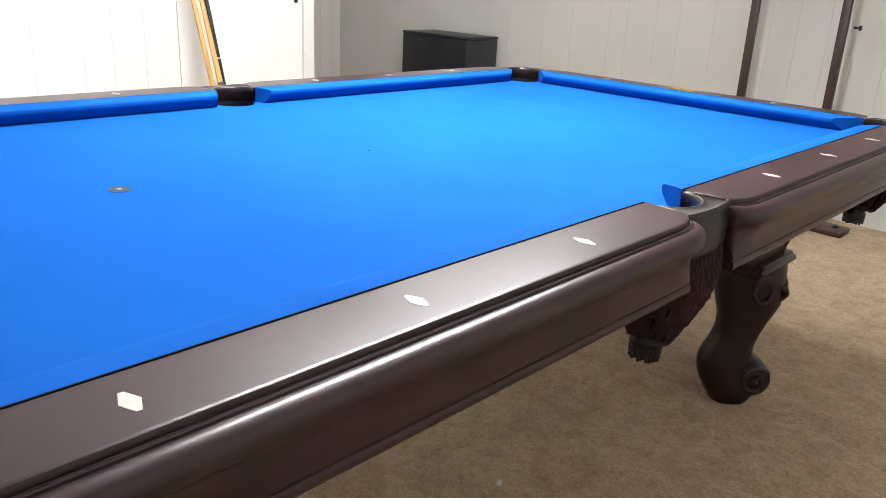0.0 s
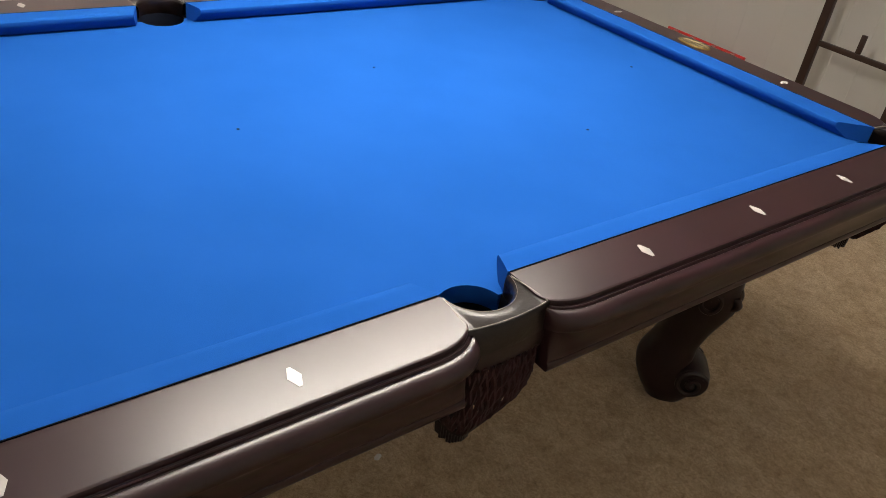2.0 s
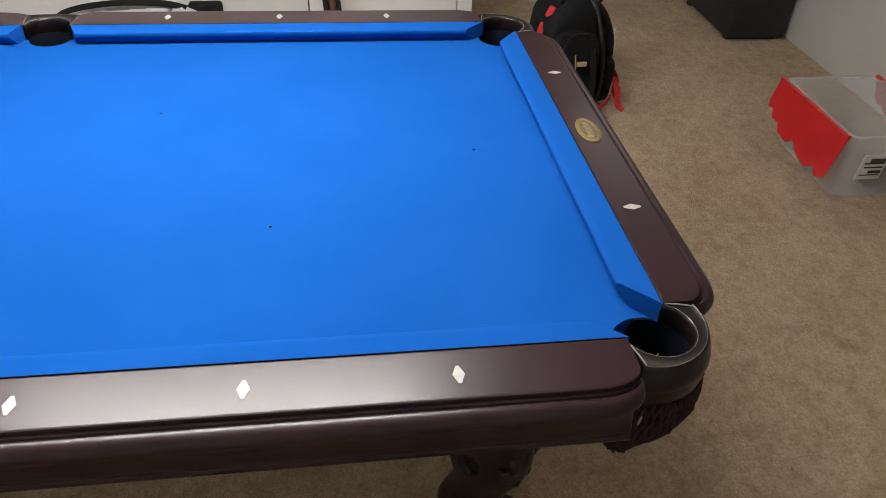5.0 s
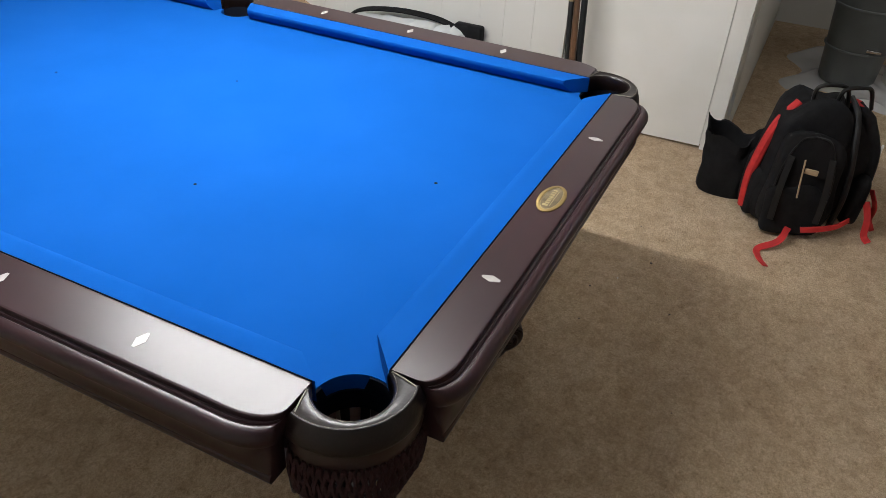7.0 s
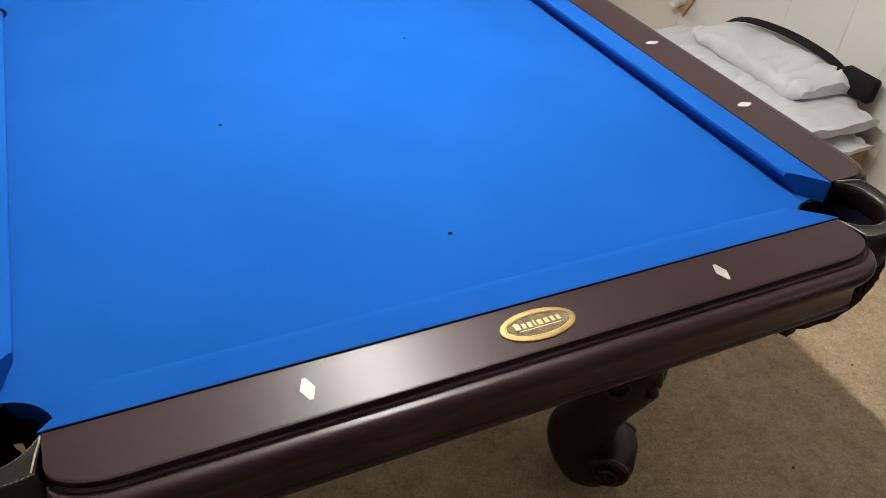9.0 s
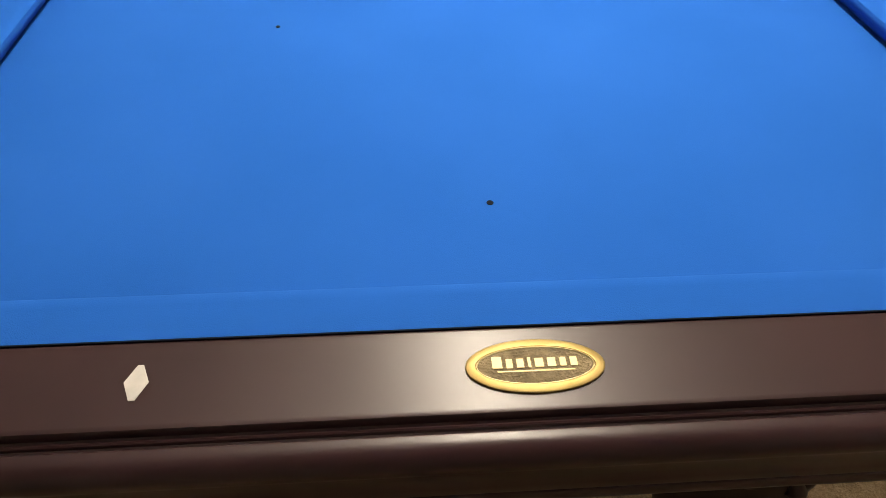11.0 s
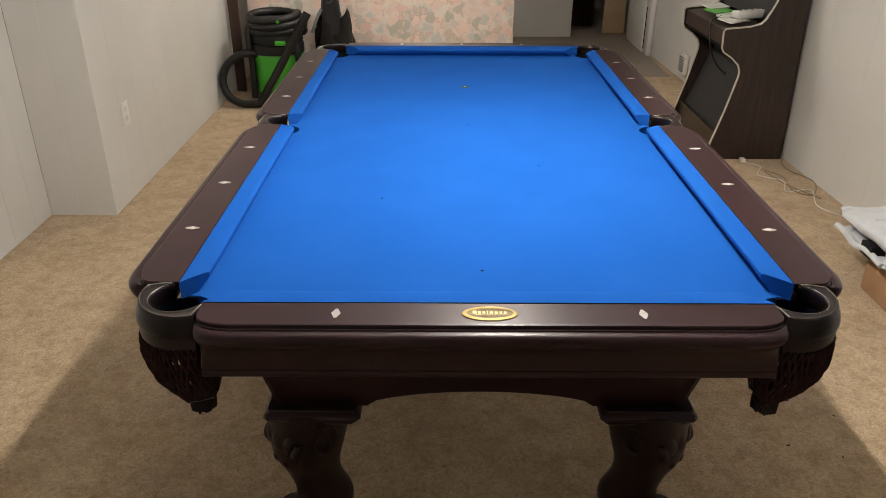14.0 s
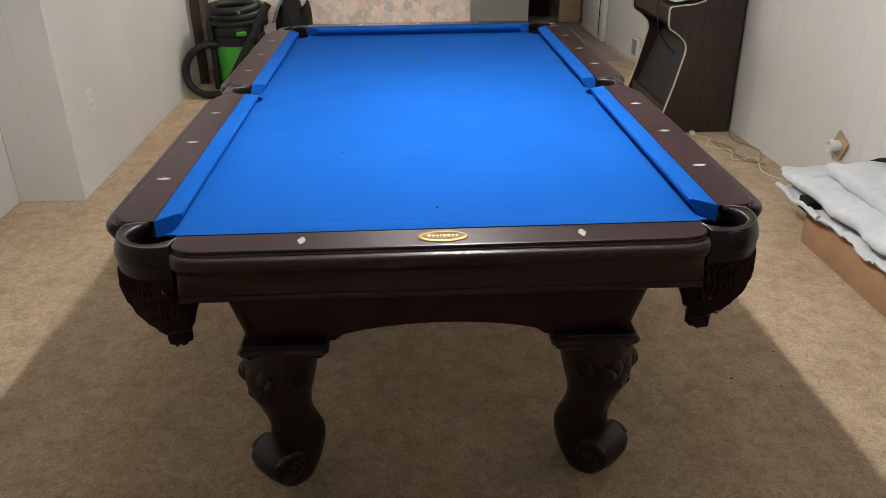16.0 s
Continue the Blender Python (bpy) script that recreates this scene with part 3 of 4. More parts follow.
    part("hanger", tube(smooth_path(hang, 5), 0.010, 8), "leather", p, "leather strap that holds the net")
    bell = part("tassel", lathe(((0.004, 0.03), (0.016, 0.026), (0.021, 0.016), (0.02, 0.004), (0.0235, 0.0), (0.0245, -0.012), (0.0225, -0.038), (0.0, -0.036)), (kx, ky, 0.588), 20), "leather", p, "dark fringed leather tassel")
    fr = bmesh.new()
    for i in range(34):
        a = 2 * math.pi * i / 34
        add(fr, tube([(kx + 0.0245 * math.cos(a), ky + 0.0245 * math.sin(a), 0.574), (kx + 0.0235 * math.cos(a), ky + 0.0235 * math.sin(a), 0.5485 + rnd.uniform(-0.003, 0.003))], 0.0027, 5))
    part("fringe", fr, "leather", bell)
    return p


for sx in (-1, 1):
    for sy in (-1, 1):
        ang = math.degrees(math.atan2(sy, sx))
        pocket(sx * 0.584, sy * 1.147, ang, 108, 0.0535, 77, 0.098, 0.024, -0.012)
    pocket(sx * 0.602, 0.0, 180 if sx < 0 else 0, 88, 0.051, 45, 0.31, 0.229, 0.006)

# frame below the rails: shaped panels between splayed corners
def arch(half, top, base, mid, foot_half, k=24):
    """Outline (s, z) of a panel that narrows to its feet, arched between them."""
    pts = [(half, top), (foot_half, base), (foot_half - 0.2, base)]
    a = foot_half - 0.2
    for i in range(1, k):
        s = a - 2 * a * i / k
        pts.append((s, base + 0.008 + (mid - base - 0.008) * (1 - (s / a) ** 2) ** 0.75))
    return pts + [(-a, base), (-foot_half, base), (-half, top)]


SLOPE = 0.23
for sy in (-1, 1):
    bm = extrude([(s, sy * (1.014 + (z - 0.452) * SLOPE), z) for s, z in arch(0.512, 0.73, 0.452, 0.500, 0.455)], (0, -sy * 0.03, 0))
    part("frame_panel", bevelled(bm, 0.002, 1), "wood", table, "arched dark mahogany end panel")
for sx in (-1, 1):
    bm = extrude([(sx * (0.455 + (z - 0.452) * SLOPE), s, z) for s, z in arch(1.074, 0.73, 0.452, 0.60, 1.014)], (-sx * 0.03, 0, 0))
    part("frame_panel", bevelled(bm, 0.002, 1), "wood", table, "arched dark mahogany side panel")
    for sy in (-1, 1):
        # corner moulding over the splayed panel edges
        part("corner_moulding", tube([(sx * 0.508, sy * 1.070, 0.735), (sx * 0.446, sy * 1.005, 0.455)], 0.015, 8), "wood", table)
bm = slab((-0.50, -1.04, 0.66), (0.50, 1.04, 0.70))
part("subframe", bm, "carved", table)


def leg(sx, sy):
    """A carved scroll leg that curves along the table's diagonal."""
    d = Vector((sx, sy, 0)).normalized()
    e = Vector((-d.y, d.x, 0))
    base = Vector((sx * 0.386, sy * 0.955, 0))
    spine = [(0.445, 0.014, 0.088, 0.082), (0.40, 0.017, 0.092, 0.080), (0.35, 0.021, 0.093, 0.073), (0.30, 0.024, 0.084, 0.065), (0.26, 0.021, 0.069, 0.058), (0.22, 0.013, 0.061, 0.054), (0.18, 0.001, 0.062, 0.053),
             (0.15, -0.006, 0.069, 0.054), (0.12, -0.010, 0.072, 0.056), (0.08, 0.004, 0.080, 0.058), (0.04, 0.018, 0.076, 0.057), (0.015, 0.021, 0.062, 0.052), (0.0, 0.020, 0.052, 0.046)]
    rings = []
    zs = smooth_path([(c, h, z) for z, c, h, w in spine], 3)
    ws = smooth_path([(w, 0, z) for z, c, h, w in spine], 3)
    for q, wq in zip(zs, ws):
        c, h, z, w = q.x, q.y, q.z, wq.x
        ring = []
        for k in range(28):
            t = 2 * math.pi * k / 28
            ct, st = math.cos(t), math.sin(t)
            p = 0.84
            ring.append(base + d * (c + h * math.copysign(abs(ct) ** p, ct)) + e * (w * math.copysign(abs(st) ** p, st)) + Vector((0, 0, z)))
        rings.append(ring)
    lg = part("leg", loft(rings), "carved", table, "dark mahogany carved scroll leg")
    cx, cy = sx * 0.377, sy * 0.941
    cap = [(0.090, 0.412), (0.095, 0.418), (0.097, 0.426), (0.105, 0.431), (0.109, 0.439), (0.107, 0.448), (0.101, 0.453), (0.099, 0.458)]
    rows = [[(cx + r * a, cy + r * b, z) for a, b in ((-1, -0.93), (-0.93, -1), (0.93, -1), (1, -0.93), (1, 0.93), (0.93, 1), (-0.93, 1), (-1, 0.93))] for r, z in cap]
    part("cap", loft(rows), "wood", lg, "moulded square leg cap")
    # scroll foot: volute with raised bosses
    sc = base + d * 0.064 + Vector((0, 0, 0.083))
    turn = Matrix.Translation(sc) @ Matrix([(*e, 0), (*d, 0), (0, 0, 1, 0), (0, 0, 0, 1)]).transposed().to_4x4() @ Matrix.Rotation(radians(90), 4, "Y")
    part("scroll", lathe(((0.0, -0.060), (0.034, -0.060), (0.047, -0.054), (0.054, -0.03), (0.054, 0.03), (0.047, 0.054), (0.034, 0.060), (0.0, 0.060)), (0, 0, 0), 28, turn), "carved", lg)
    for s in (-1, 1):
        spiral = []
        for i in range(40):
            t = i / 39
            a = 2 * math.pi * 1.45 * t + 0.6
            r = 0.043 * (1 - 0.80 * t)
            spiral.append(sc + s * e * (0.055 + 0.011 * t) + d * (r * math.cos(a)) + Vector((0, 0, r * math.sin(a))))
        part("volute", tube(spiral, 0.008, 7, radii=[0.0085 - 0.003 * i / 39 for i in range(40)]), "carved", lg)
        part("boss", lathe(((0.012, 0), (0.011, 0.005), (0.006, 0.010), (0, 0.011)), (0, 0, 0), 14, Matrix.Translation(sc + s * e * 0.063) @ Matrix([(*d, 0), (0, 0, 1, 0), (*(s * e), 0), (0, 0, 0, 1)]).transposed()), "carved", lg)
    # acanthus carving on the knee
    for off, wide, tall, z0 in ((0.0, 0.022, 0.085, 0.405), (-0.036, 0.017, 0.07, 0.40), (0.036, 0.017, 0.07, 0.40), (-0.058, 0.013, 0.05, 0.375), (0.058, 0.013, 0.05, 0.375), (-0.02, 0.013, 0.05, 0.33), (0.02, 0.013, 0.05, 0.33)):
        rings = []
        for i in range(9):
            f = i / 8
            w = wide * math.sin(math.pi * min(0.97, max(0.06, f * 0.8 + 0.15)))
            zz = z0 - tall * f
            hgt = float(np.interp(zz, (0.22, 0.26, 0.30, 0.35, 0.385, 0.42), (0.066, 0.082, 0.099, 0.104, 0.102, 0.098))) - 0.008 - abs(off) * 0.12
            mid = base + d * (hgt + 0.010 * math.sin(math.pi * f)) + e * off * (1 - 0.2 * f) + Vector((0, 0, zz))
            rings.append([mid + e * w * math.cos(2 * math.pi * k / 10) + d * 0.012 * math.sin(2 * math.pi * k / 10) for k in range(10)])
        part("carving", loft(rings), "carved", lg, "carved acanthus leaf")
    for s in (-1, 1):
        curl = []
        for i in range(30):
            t = i / 29
            a = 2 * math.pi * 1.3 * t + 1.2
            r = 0.036 * (1 - 0.75 * t)
            curl.append(base + s * e * (0.074 - 0.002 * t) + d * (0.034 + r * math.cos(a)) + Vector((0, 0, 0.362 + 1.3 * r * math.sin(a))))
        part("carving", tube(curl, 0.008, 7, radii=[0.0085 - 0.003 * i / 29 for i in range(30)]), "carved", lg, "carved side curl")


for sx in (-1, 1):
    for sy in (-1, 1):
        leg(sx, sy)

# marks on the cloth
def disc(x, y, r, z, h=0.0006, k=20):
    return extrude([(x + r * math.cos(2 * math.pi * i / k), y + r * math.sin(2 * math.pi * i / k), z) for i in range(k)], (0, 0, h))


spot = part("foot_spot", disc(0.0, 0.567, 0.017, Z_BED + 0.0002), "spot_grey", table, "dark grey foot spot with a pale centre")
part("centre_dot", disc(0.0, 0.567, 0.0042, Z_BED + 0.0008), "stitch", spot)
for x, y, r in ((-0.002, -0.976, 0.0036), (-0.243, -0.578, 0.0032), (0.0, 0.07, 0.003), (0.19, -0.33, 0.0025)):
    part("chalk_mark", disc(x, y, r, Z_BED + 0.0002, k=10), "spot", table, "small dark mark on the cloth")


# ---- south side: cabinet, tote, cue rack ----
cab = thing("black_cabinet", "plain black laminate box cabinet against the wall", "cabinet", (2.68, -2.98, 0))
part("body", slab((2.40, -3.15, 0.02), (3.02, -2.83, 0.715), 0.004), "box_black", cab)
part("lid", slab((2.398, -3.152, 0.7165), (3.022, -2.828, 0.735), 0.003), "box_black", cab)
for x in (2.45, 2.97):
    part("foot", slab((x - 0.02, -3.12, 0), (x + 0.02, -2.84, 0.02)), "black", cab)
part("lock", lathe(((0.008, 0), (0.008, 0.004), (0, 0.005)), (2.83, -2.828, 0.69), 12, Matrix.Rotation(radians(-90), 4, "X")), "chrome", cab)

rack = thing("cue_rack", "dark-stained wooden floor cue rack with drilled base", "cue rack", (0.36, -2.98, 0))
bm = slab((-0.10, -3.02, 0.0), (0.79, -2.88, 0.032), 0.008)
part("base", bm, "rack", rack)
# holes are not cut: black dishes give their inner shade
for i in range(8):
    part("socket", lathe(((0.013, 0), (0.0155, 0.0015), (0.0165, 0.003), (0.015, 0.0034), (0.0, 0.0012)), (-0.05 + i * 0.117, -2.955, 0.0315), 14), "spot", rack, "shallow black dish for the dark of a cue hole")
for x in (0.575, 0.135):
    part("upright", slab((x - 0.02, -3.03, 0.03), (x + 0.02, -3.0, 1.55), 0.004, turn=Matrix.Rotation(radians(0.8), 4, "Y")), "rack", rack)
part("rung", slab((0.155, -3.025, 0.45), (0.56, -3.005, 0.475), 0.003), "rack", rack)
part("peg", slab((0.352, -3.022, 0.475), (0.376, -3.006, 0.56), 0.003), "rack", rack)
part("top_rail", slab((0.05, -3.04, 1.5), (0.66, -2.95, 1.54), 0.005), "rack", rack)
part("hook", lathe(((0.006, 0), (0.006, 0.02), (0.012, 0.024), (0.012, 0.034), (0, 0.036)), (0.09, -3.012, 0.98), 10, Matrix.Rotation(radians(-90), 4, "Y")), "black", rack)

tote = thing("storage_tote", "clear plastic storage tote with red flip lids hanging open", "storage tote", (1.13, -2.79, 0))


def tote_ring(x0, x1, y0, y1, z, r=0.03, k=4):
    pts = []
    for cx, cy, a0 in ((x1 - r, y1 - r, 0), (x0 + r, y1 - r, 90), (x0 + r, y0 + r, 180), (x1 - r, y0 + r, 270)):
        for i in range(k + 1):
            a = radians(a0 + 90 * i / k)
            pts.append((cx + r * math.cos(a), cy + r * math.sin(a), z))
    return pts


part("body", loft([tote_ring(0.885, 1.37, -2.93, -2.61, 0.003), tote_ring(0.86, 1.395, -2.95, -2.585, 0.25), tote_ring(0.86, 1.395, -2.95, -2.585, 0.252),
                   tote_ring(0.85, 1.405, -2.96, -2.575, 0.255), tote_ring(0.85, 1.405, -2.96, -2.575, 0.278), tote_ring(0.862, 1.392, -2.948, -2.588, 0.278), tote_ring(0.888, 1.367, -2.927, -2.613, 0.008)]), "clear", tote, "frosted clear plastic tub")
part("rim", tube(tote_ring(0.85, 1.405, -2.96, -2.575, 0.278), 0.006, 6, closed=True), "clear", tote)
for y, s in ((-2.57, 1), (-2.965, -1)):
    tilt = 0.05 if s > 0 else 0.07
    outl = [(0.85, 0.0), (1.40, 0.0), (1.40, 0.09), (1.385, 0.12), (1.35, 0.115), (1.32, 0.145), (1.27, 0.14), (1.24, 0.17), (1.16, 0.175), (1.12, 0.15), (1.06, 0.18), (0.98, 0.19), (0.93, 0.165), (0.90, 0.19), (0.85, 0.17)]
    bm = extrude([(x, y + s * (0.01 + tilt * dz / 0.2), 0.283 - dz) for x, dz in outl], (0, s * 0.006, 0.002))
    lid = part("lid", bevelled(bm, 0.002, 1), "red", tote, "red interlocking flip lid hanging down outside")
    part("lid_edge", tube([(0.85, y + s * 0.014, 0.283), (1.40, y + s * 0.014, 0.283)], 0.008, 8), "red", lid)
    for x in (0.92, 1.05, 1.20, 1.33):
        part("hinge", slab((x - 0.012, y - 0.01, 0.276), (x + 0.012, y + 0.02, 0.292), 0.003), "clear", lid)
label = part("label", slab((0.8615, -2.76, 0.09), (0.8665, -2.66, 0.20), turn=Matrix.Rotation(radians(-5.8), 4, "Y")), "paper", tote, "white paper label with dark bars")
for i, (w, h) in enumerate(((0.06, 0.016), (0.08, 0.006), (0.075, 0.006), (0.05, 0.012), (0.08, 0.004))):
    z = 0.185 - i * 0.018
    part("print_bar", slab((0.8595 + (0.145 - z) * 0.1, -2.75, z - h), (0.863 + (0.145 - z) * 0.1, -2.75 + w, z)), "ink", label)
part("contents", bevelled(slab((0.91, -2.90, 0.012), (1.0, -2.76, 0.09), 0.02), 0.004, 1), "bin", tote, "dark item inside the tub")
tote.location, tote.scale = (1.10, -2.755, 0), (0.9, 1, 1)

# ---- alcove: backpack, bag, bin, bucket, sheeting ----
def soft_body(centre, size, power=0.55, lump=0.012, seed=0, taper=0.15, nu=28, nv=18, turn=0.0, flat=True):
    """A rounded, slightly lumpy body standing on its base."""
    bm = bmesh.new()
    rings = []
    R = Matrix.Rotation(radians(turn), 4, "Z")
    for j in range(nv + 1):
        f = j / nv
        ph = -math.pi / 2 + math.pi * f
        cz, sz = math.cos(ph), math.sin(ph)
        rr = abs(cz) ** power
        zz = math.copysign(abs(sz) ** power, sz)
        ring = []
        for i in range(nu):
            t = 2 * math.pi * i / nu
            ct, st = math.cos(t), math.sin(t)
            x = size[0] / 2 * rr * math.copysign(abs(ct) ** power, ct)
            y = size[1] / 2 * rr * math.copysign(abs(st) ** power, st)
            z = size[2] / 2 * (1 + zz)
            k = 1 - taper * z / size[2]
            v = Vector((x * k, y * k, z))
            nz = noise.noise(Vector((x * 9 + seed, y * 9, z * 9)))
            v *= 1 + lump * nz / max(size) * 3
            ring.append(Vector(centre) + R @ v)
        rings.append(ring)
    return loft(rings)


pack = thing("backpack", "black backpack with red piping and hanging red straps", "backpack", (1.66, -1.70, 0))
PT = 18.0
RZ = Matrix.Rotation(radians(PT), 4, "Z")


def pk(x, y, z):
    """A place on the backpack: x across, y outward at its back, z up."""
    return Vector((1.68, -1.71, 0)) + RZ @ Vector((x, y, z))


part("main_body", soft_body(pk(0.01, 0.05, 0.0), (0.25, 0.31, 0.49), 0.42, 0.016, 2, 0.20, turn=PT), "black_soft", pack)
part("rear_body", soft_body(pk(0.06, -0.11, 0.02), (0.20, 0.20, 0.43), 0.5, 0.016, 4, 0.16, turn=PT), "black_soft", pack)
part("front_pocket", soft_body(pk(-0.10, 0.05, 0.02), (0.10, 0.27, 0.40), 0.42, 0.014, 5, 0.22, turn=PT), "black_soft", pack)
part("lower_pocket", soft_body(pk(-0.135, 0.06, 0.012), (0.07, 0.23, 0.20), 0.45, 0.014, 7, 0.12, turn=PT), "black_soft", pack)
# black tube draws the shading where the two lobes meet
part("divider", tube(smooth_path([pk(-0.10, -0.10, 0.03), pk(-0.115, -0.105, 0.18), pk(-0.09, -0.095, 0.33), pk(-0.03, -0.085, 0.45), pk(0.04, -0.07, 0.49)], 6), 0.011, 8), "black", pack, "black tube for the shaded divide between the compartments")
for z in (0.32, 0.20):
    part("tab", slab(pk(-0.01, -0.215, z) - Vector((0.006, 0.004, 0.022)), pk(-0.01, -0.215, z) + Vector((0.006, 0.004, 0.022)), 0.002), "paper", pack, "small pale tab")
for s in (-1, 1):
    part("side_pocket", soft_body(pk(0.0, s * 0.18, 0.02), (0.16, 0.07, 0.22), 0.5, 0.012, 8, 0.1, turn=PT), "black_soft", pack)
    part("zip_line", tube(smooth_path([pk(-0.150, 0.06 + s * 0.085, 0.04), pk(-0.153, 0.06 + s * 0.098, 0.18), pk(-0.146, 0.06 + s * 0.085, 0.30), pk(-0.135, 0.06 + s * 0.05, 0.385), pk(-0.128, 0.06, 0.40)], 6), 0.0035, 6), "black", pack, "glossy zip")
    part("compression_strap", ribbon([pk(-0.150, 0.06 + s * 0.07, 0.33), pk(-0.166, 0.06 + s * 0.08, 0.20), pk(-0.172, 0.06 + s * 0.08, 0.08)], 0.022, side=(0.2, 0.9, 0)), "black", pack)
part("piping", tube(smooth_path([pk(-0.03, 0.205, 0.05), pk(-0.03, 0.212, 0.18), pk(-0.03, 0.196, 0.30), pk(-0.02, 0.165, 0.40), pk(0.0, 0.11, 0.468)], 6), 0.019, 8), "red_fabric", pack, "thick red piping")
for s in (-1, 1):
    part("shoulder_strap", tube(smooth_path([pk(0.05, -0.07 + s * 0.03, 0.46), pk(0.06 + s * 0.05, -0.15, 0.41), pk(0.05 + s * 0.06, -0.195, 0.30), pk(0.04 + s * 0.06, -0.20, 0.16), pk(0.03 + s * 0.06, -0.19, 0.06)], 6), 0.022, 10), "black_soft", pack, "padded black shoulder strap")
    part("carry_handle", tube(smooth_path([pk(0.0, s * 0.04 + 0.03, 0.47), pk(-0.02, s * 0.045 + 0.03, 0.535), pk(-0.02, s * 0.05 - 0.02, 0.55), pk(0.0, s * 0.04 - 0.07, 0.535), pk(0.02, s * 0.04 - 0.10, 0.46)], 6), 0.0075, 8), "black", pack, "dark carry handle")


part("loose_strap", ribbon([(1.50, -1.70, 0.05), (1.42, -1.68, 0.03), (1.37, -1.62, 0.008), (1.31, -1.635, 0.006), (1.275, -1.66, 0.006)], 0.024, side=(0.3, 1, 0.2)), "red_fabric", pack, "red webbing strap on the carpet")
part("loose_strap", ribbon([pk(-0.01, -0.24, 0.16), pk(-0.03, -0.265, 0.10), pk(-0.02, -0.27, 0.04), pk(-0.05, -0.28, 0.006)], 0.024, side=(0.6, 0.5, 0)), "red_fabric", pack, "red webbing strap")
part("loose_strap", ribbon([pk(-0.07, -0.21, 0.14), pk(-0.10, -0.225, 0.08), pk(-0.11, -0.23, 0.02), pk(-0.14, -0.24, 0.006)], 0.024, side=(0.4, 0.8, 0)), "red_fabric", pack, "red webbing strap")
part("loose_strap", ribbon([pk(-0.19, 0.03, 0.06), pk(-0.20, -0.02, 0.075), pk(-0.195, -0.08, 0.09), pk(-0.17, -0.13, 0.11)], 0.022), "red_fabric", pack, "red webbing strap")
part("top_trim", ribbon([pk(0.03, -0.06, 0.485), pk(0.04, -0.12, 0.465), pk(0.05, -0.16, 0.42)], 0.03, side=(0.6, 0.4, 0.3)), "red_fabric", pack, "red trim")
part("tag", slab(pk(-0.170, 0.055, 0.285) - Vector((0.004, 0.022, 0.010)), pk(-0.170, 0.055, 0.285) + Vector((0.004, 0.022, 0.010)), 0.002), "plate", pack, "pale tag")
part("tag_cord", tube([pk(-0.162, 0.085, 0.325), pk(-0.176, 0.084, 0.26), pk(-0.192, 0.082, 0.19)], 0.0032, 6), "plate", pack, "pale cord")

bag = thing("black_bag", "slumped open black cloth bag on the carpet", "bag", (1.76, -1.42, 0))
rings = []
for z, g, l in ((0.0, 0.82, 0.01), (0.02, 0.92, 0.02), (0.09, 0.92, 0.05), (0.15, 0.90, 0.08), (0.21, 0.93, 0.09), (0.285, 1.04, 0.09), (0.28, 0.97, 0.09), (0.16, 0.80, 0.06), (0.03, 0.78, 0.02)):
    ring = []
    for i in range(44):
        t = 2 * math.pi * i / 44
        ct, st = math.cos(t), math.sin(t)
        r = 1 + l * 4 * noise.noise(Vector((ct * 3, st * 3, z * 14))) + l * 1.2 * noise.noise(Vector((ct * 9, st * 9, z * 30)))
        top = (0.026 * math.cos(2 * (t - 1.45)) - 0.012 + 0.014 * math.sin(5 * t)) * (z / 0.28) ** 2
        ring.append((1.75 + 0.072 * g * r * math.copysign(abs(ct) ** 0.8, ct), -1.425 + 0.112 * g * r * math.copysign(abs(st) ** 0.8, st), max(0.0, z + top)))
    rings.append(ring)
part("body", loft(rings), "black_soft", bag)

bin_ob = thing("rubbish_bin", "dark grey plastic rubbish bin standing on plastic sheeting", "bin", (3.32, -1.82, 0))
part("body", lathe(((0.0, 0.01), (0.13, 0.01), (0.142, 0.03), (0.178, 0.55), (0.187, 0.56), (0.187, 0.58), (0.172, 0.58), (0.135, 0.04), (0.0, 0.035)), (3.32, -1.82, 0), 32), "bin", bin_ob)
part("rim", tube([(3.32 + 0.188 * math.cos(2 * math.pi * i / 32), -1.82 + 0.188 * math.sin(2 * math.pi * i / 32), 0.57) for i in range(32)], 0.012, 8, closed=True), "bin", bin_ob)
for z in (0.2, 0.42):
    part("band", tube([(3.32 + (0.146 + 0.066 * z) * math.cos(2 * math.pi * i / 32), -1.82 + (0.146 + 0.066 * z) * math.sin(2 * math.pi * i / 32), z) for i in range(32)], 0.006, 6, closed=True), "bin", bin_ob)
part("handle", slab((3.155, -1.93, 0.22), (3.175, -1.86, 0.235), 0.004), "chrome", bin_ob)
pail = thing("paint_bucket", "white plastic bucket with a red label", "bucket", (3.42, -2.11, 0))
part("body", lathe(((0.0, 0.008), (0.105, 0.008), (0.11, 0.015), (0.123, 0.30), (0.132, 0.30), (0.132, 0.32), (0.12, 0.32), (0.106, 0.02), (0, 0.018)), (3.42, -2.11, 0), 28), "bucket", pail)
bm = loft([[(3.42 + r * math.cos(a), -2.11 + r * math.sin(a), z) for r, z in ((0.1175, 0.13), (0.1225, 0.25))] for a in (radians(122 + 6 * i) for i in range(9))], closed_ring=False)
part("label", bm, "red", pail, "red paper band")
part("bail", tube(smooth_path([(3.42, -1.98, 0.29), (3.33, -2.03, 0.33), (3.30, -2.11, 0.345), (3.33, -2.19, 0.33), (3.42, -2.24, 0.29)], 6), 0.003, 6), "chrome", pail)
sheet = thing("plastic_sheet", "crumpled clear plastic dust sheet on the carpet", "plastic sheet", (3.4, -2.0, 0))
bm = bmesh.new()
g = []
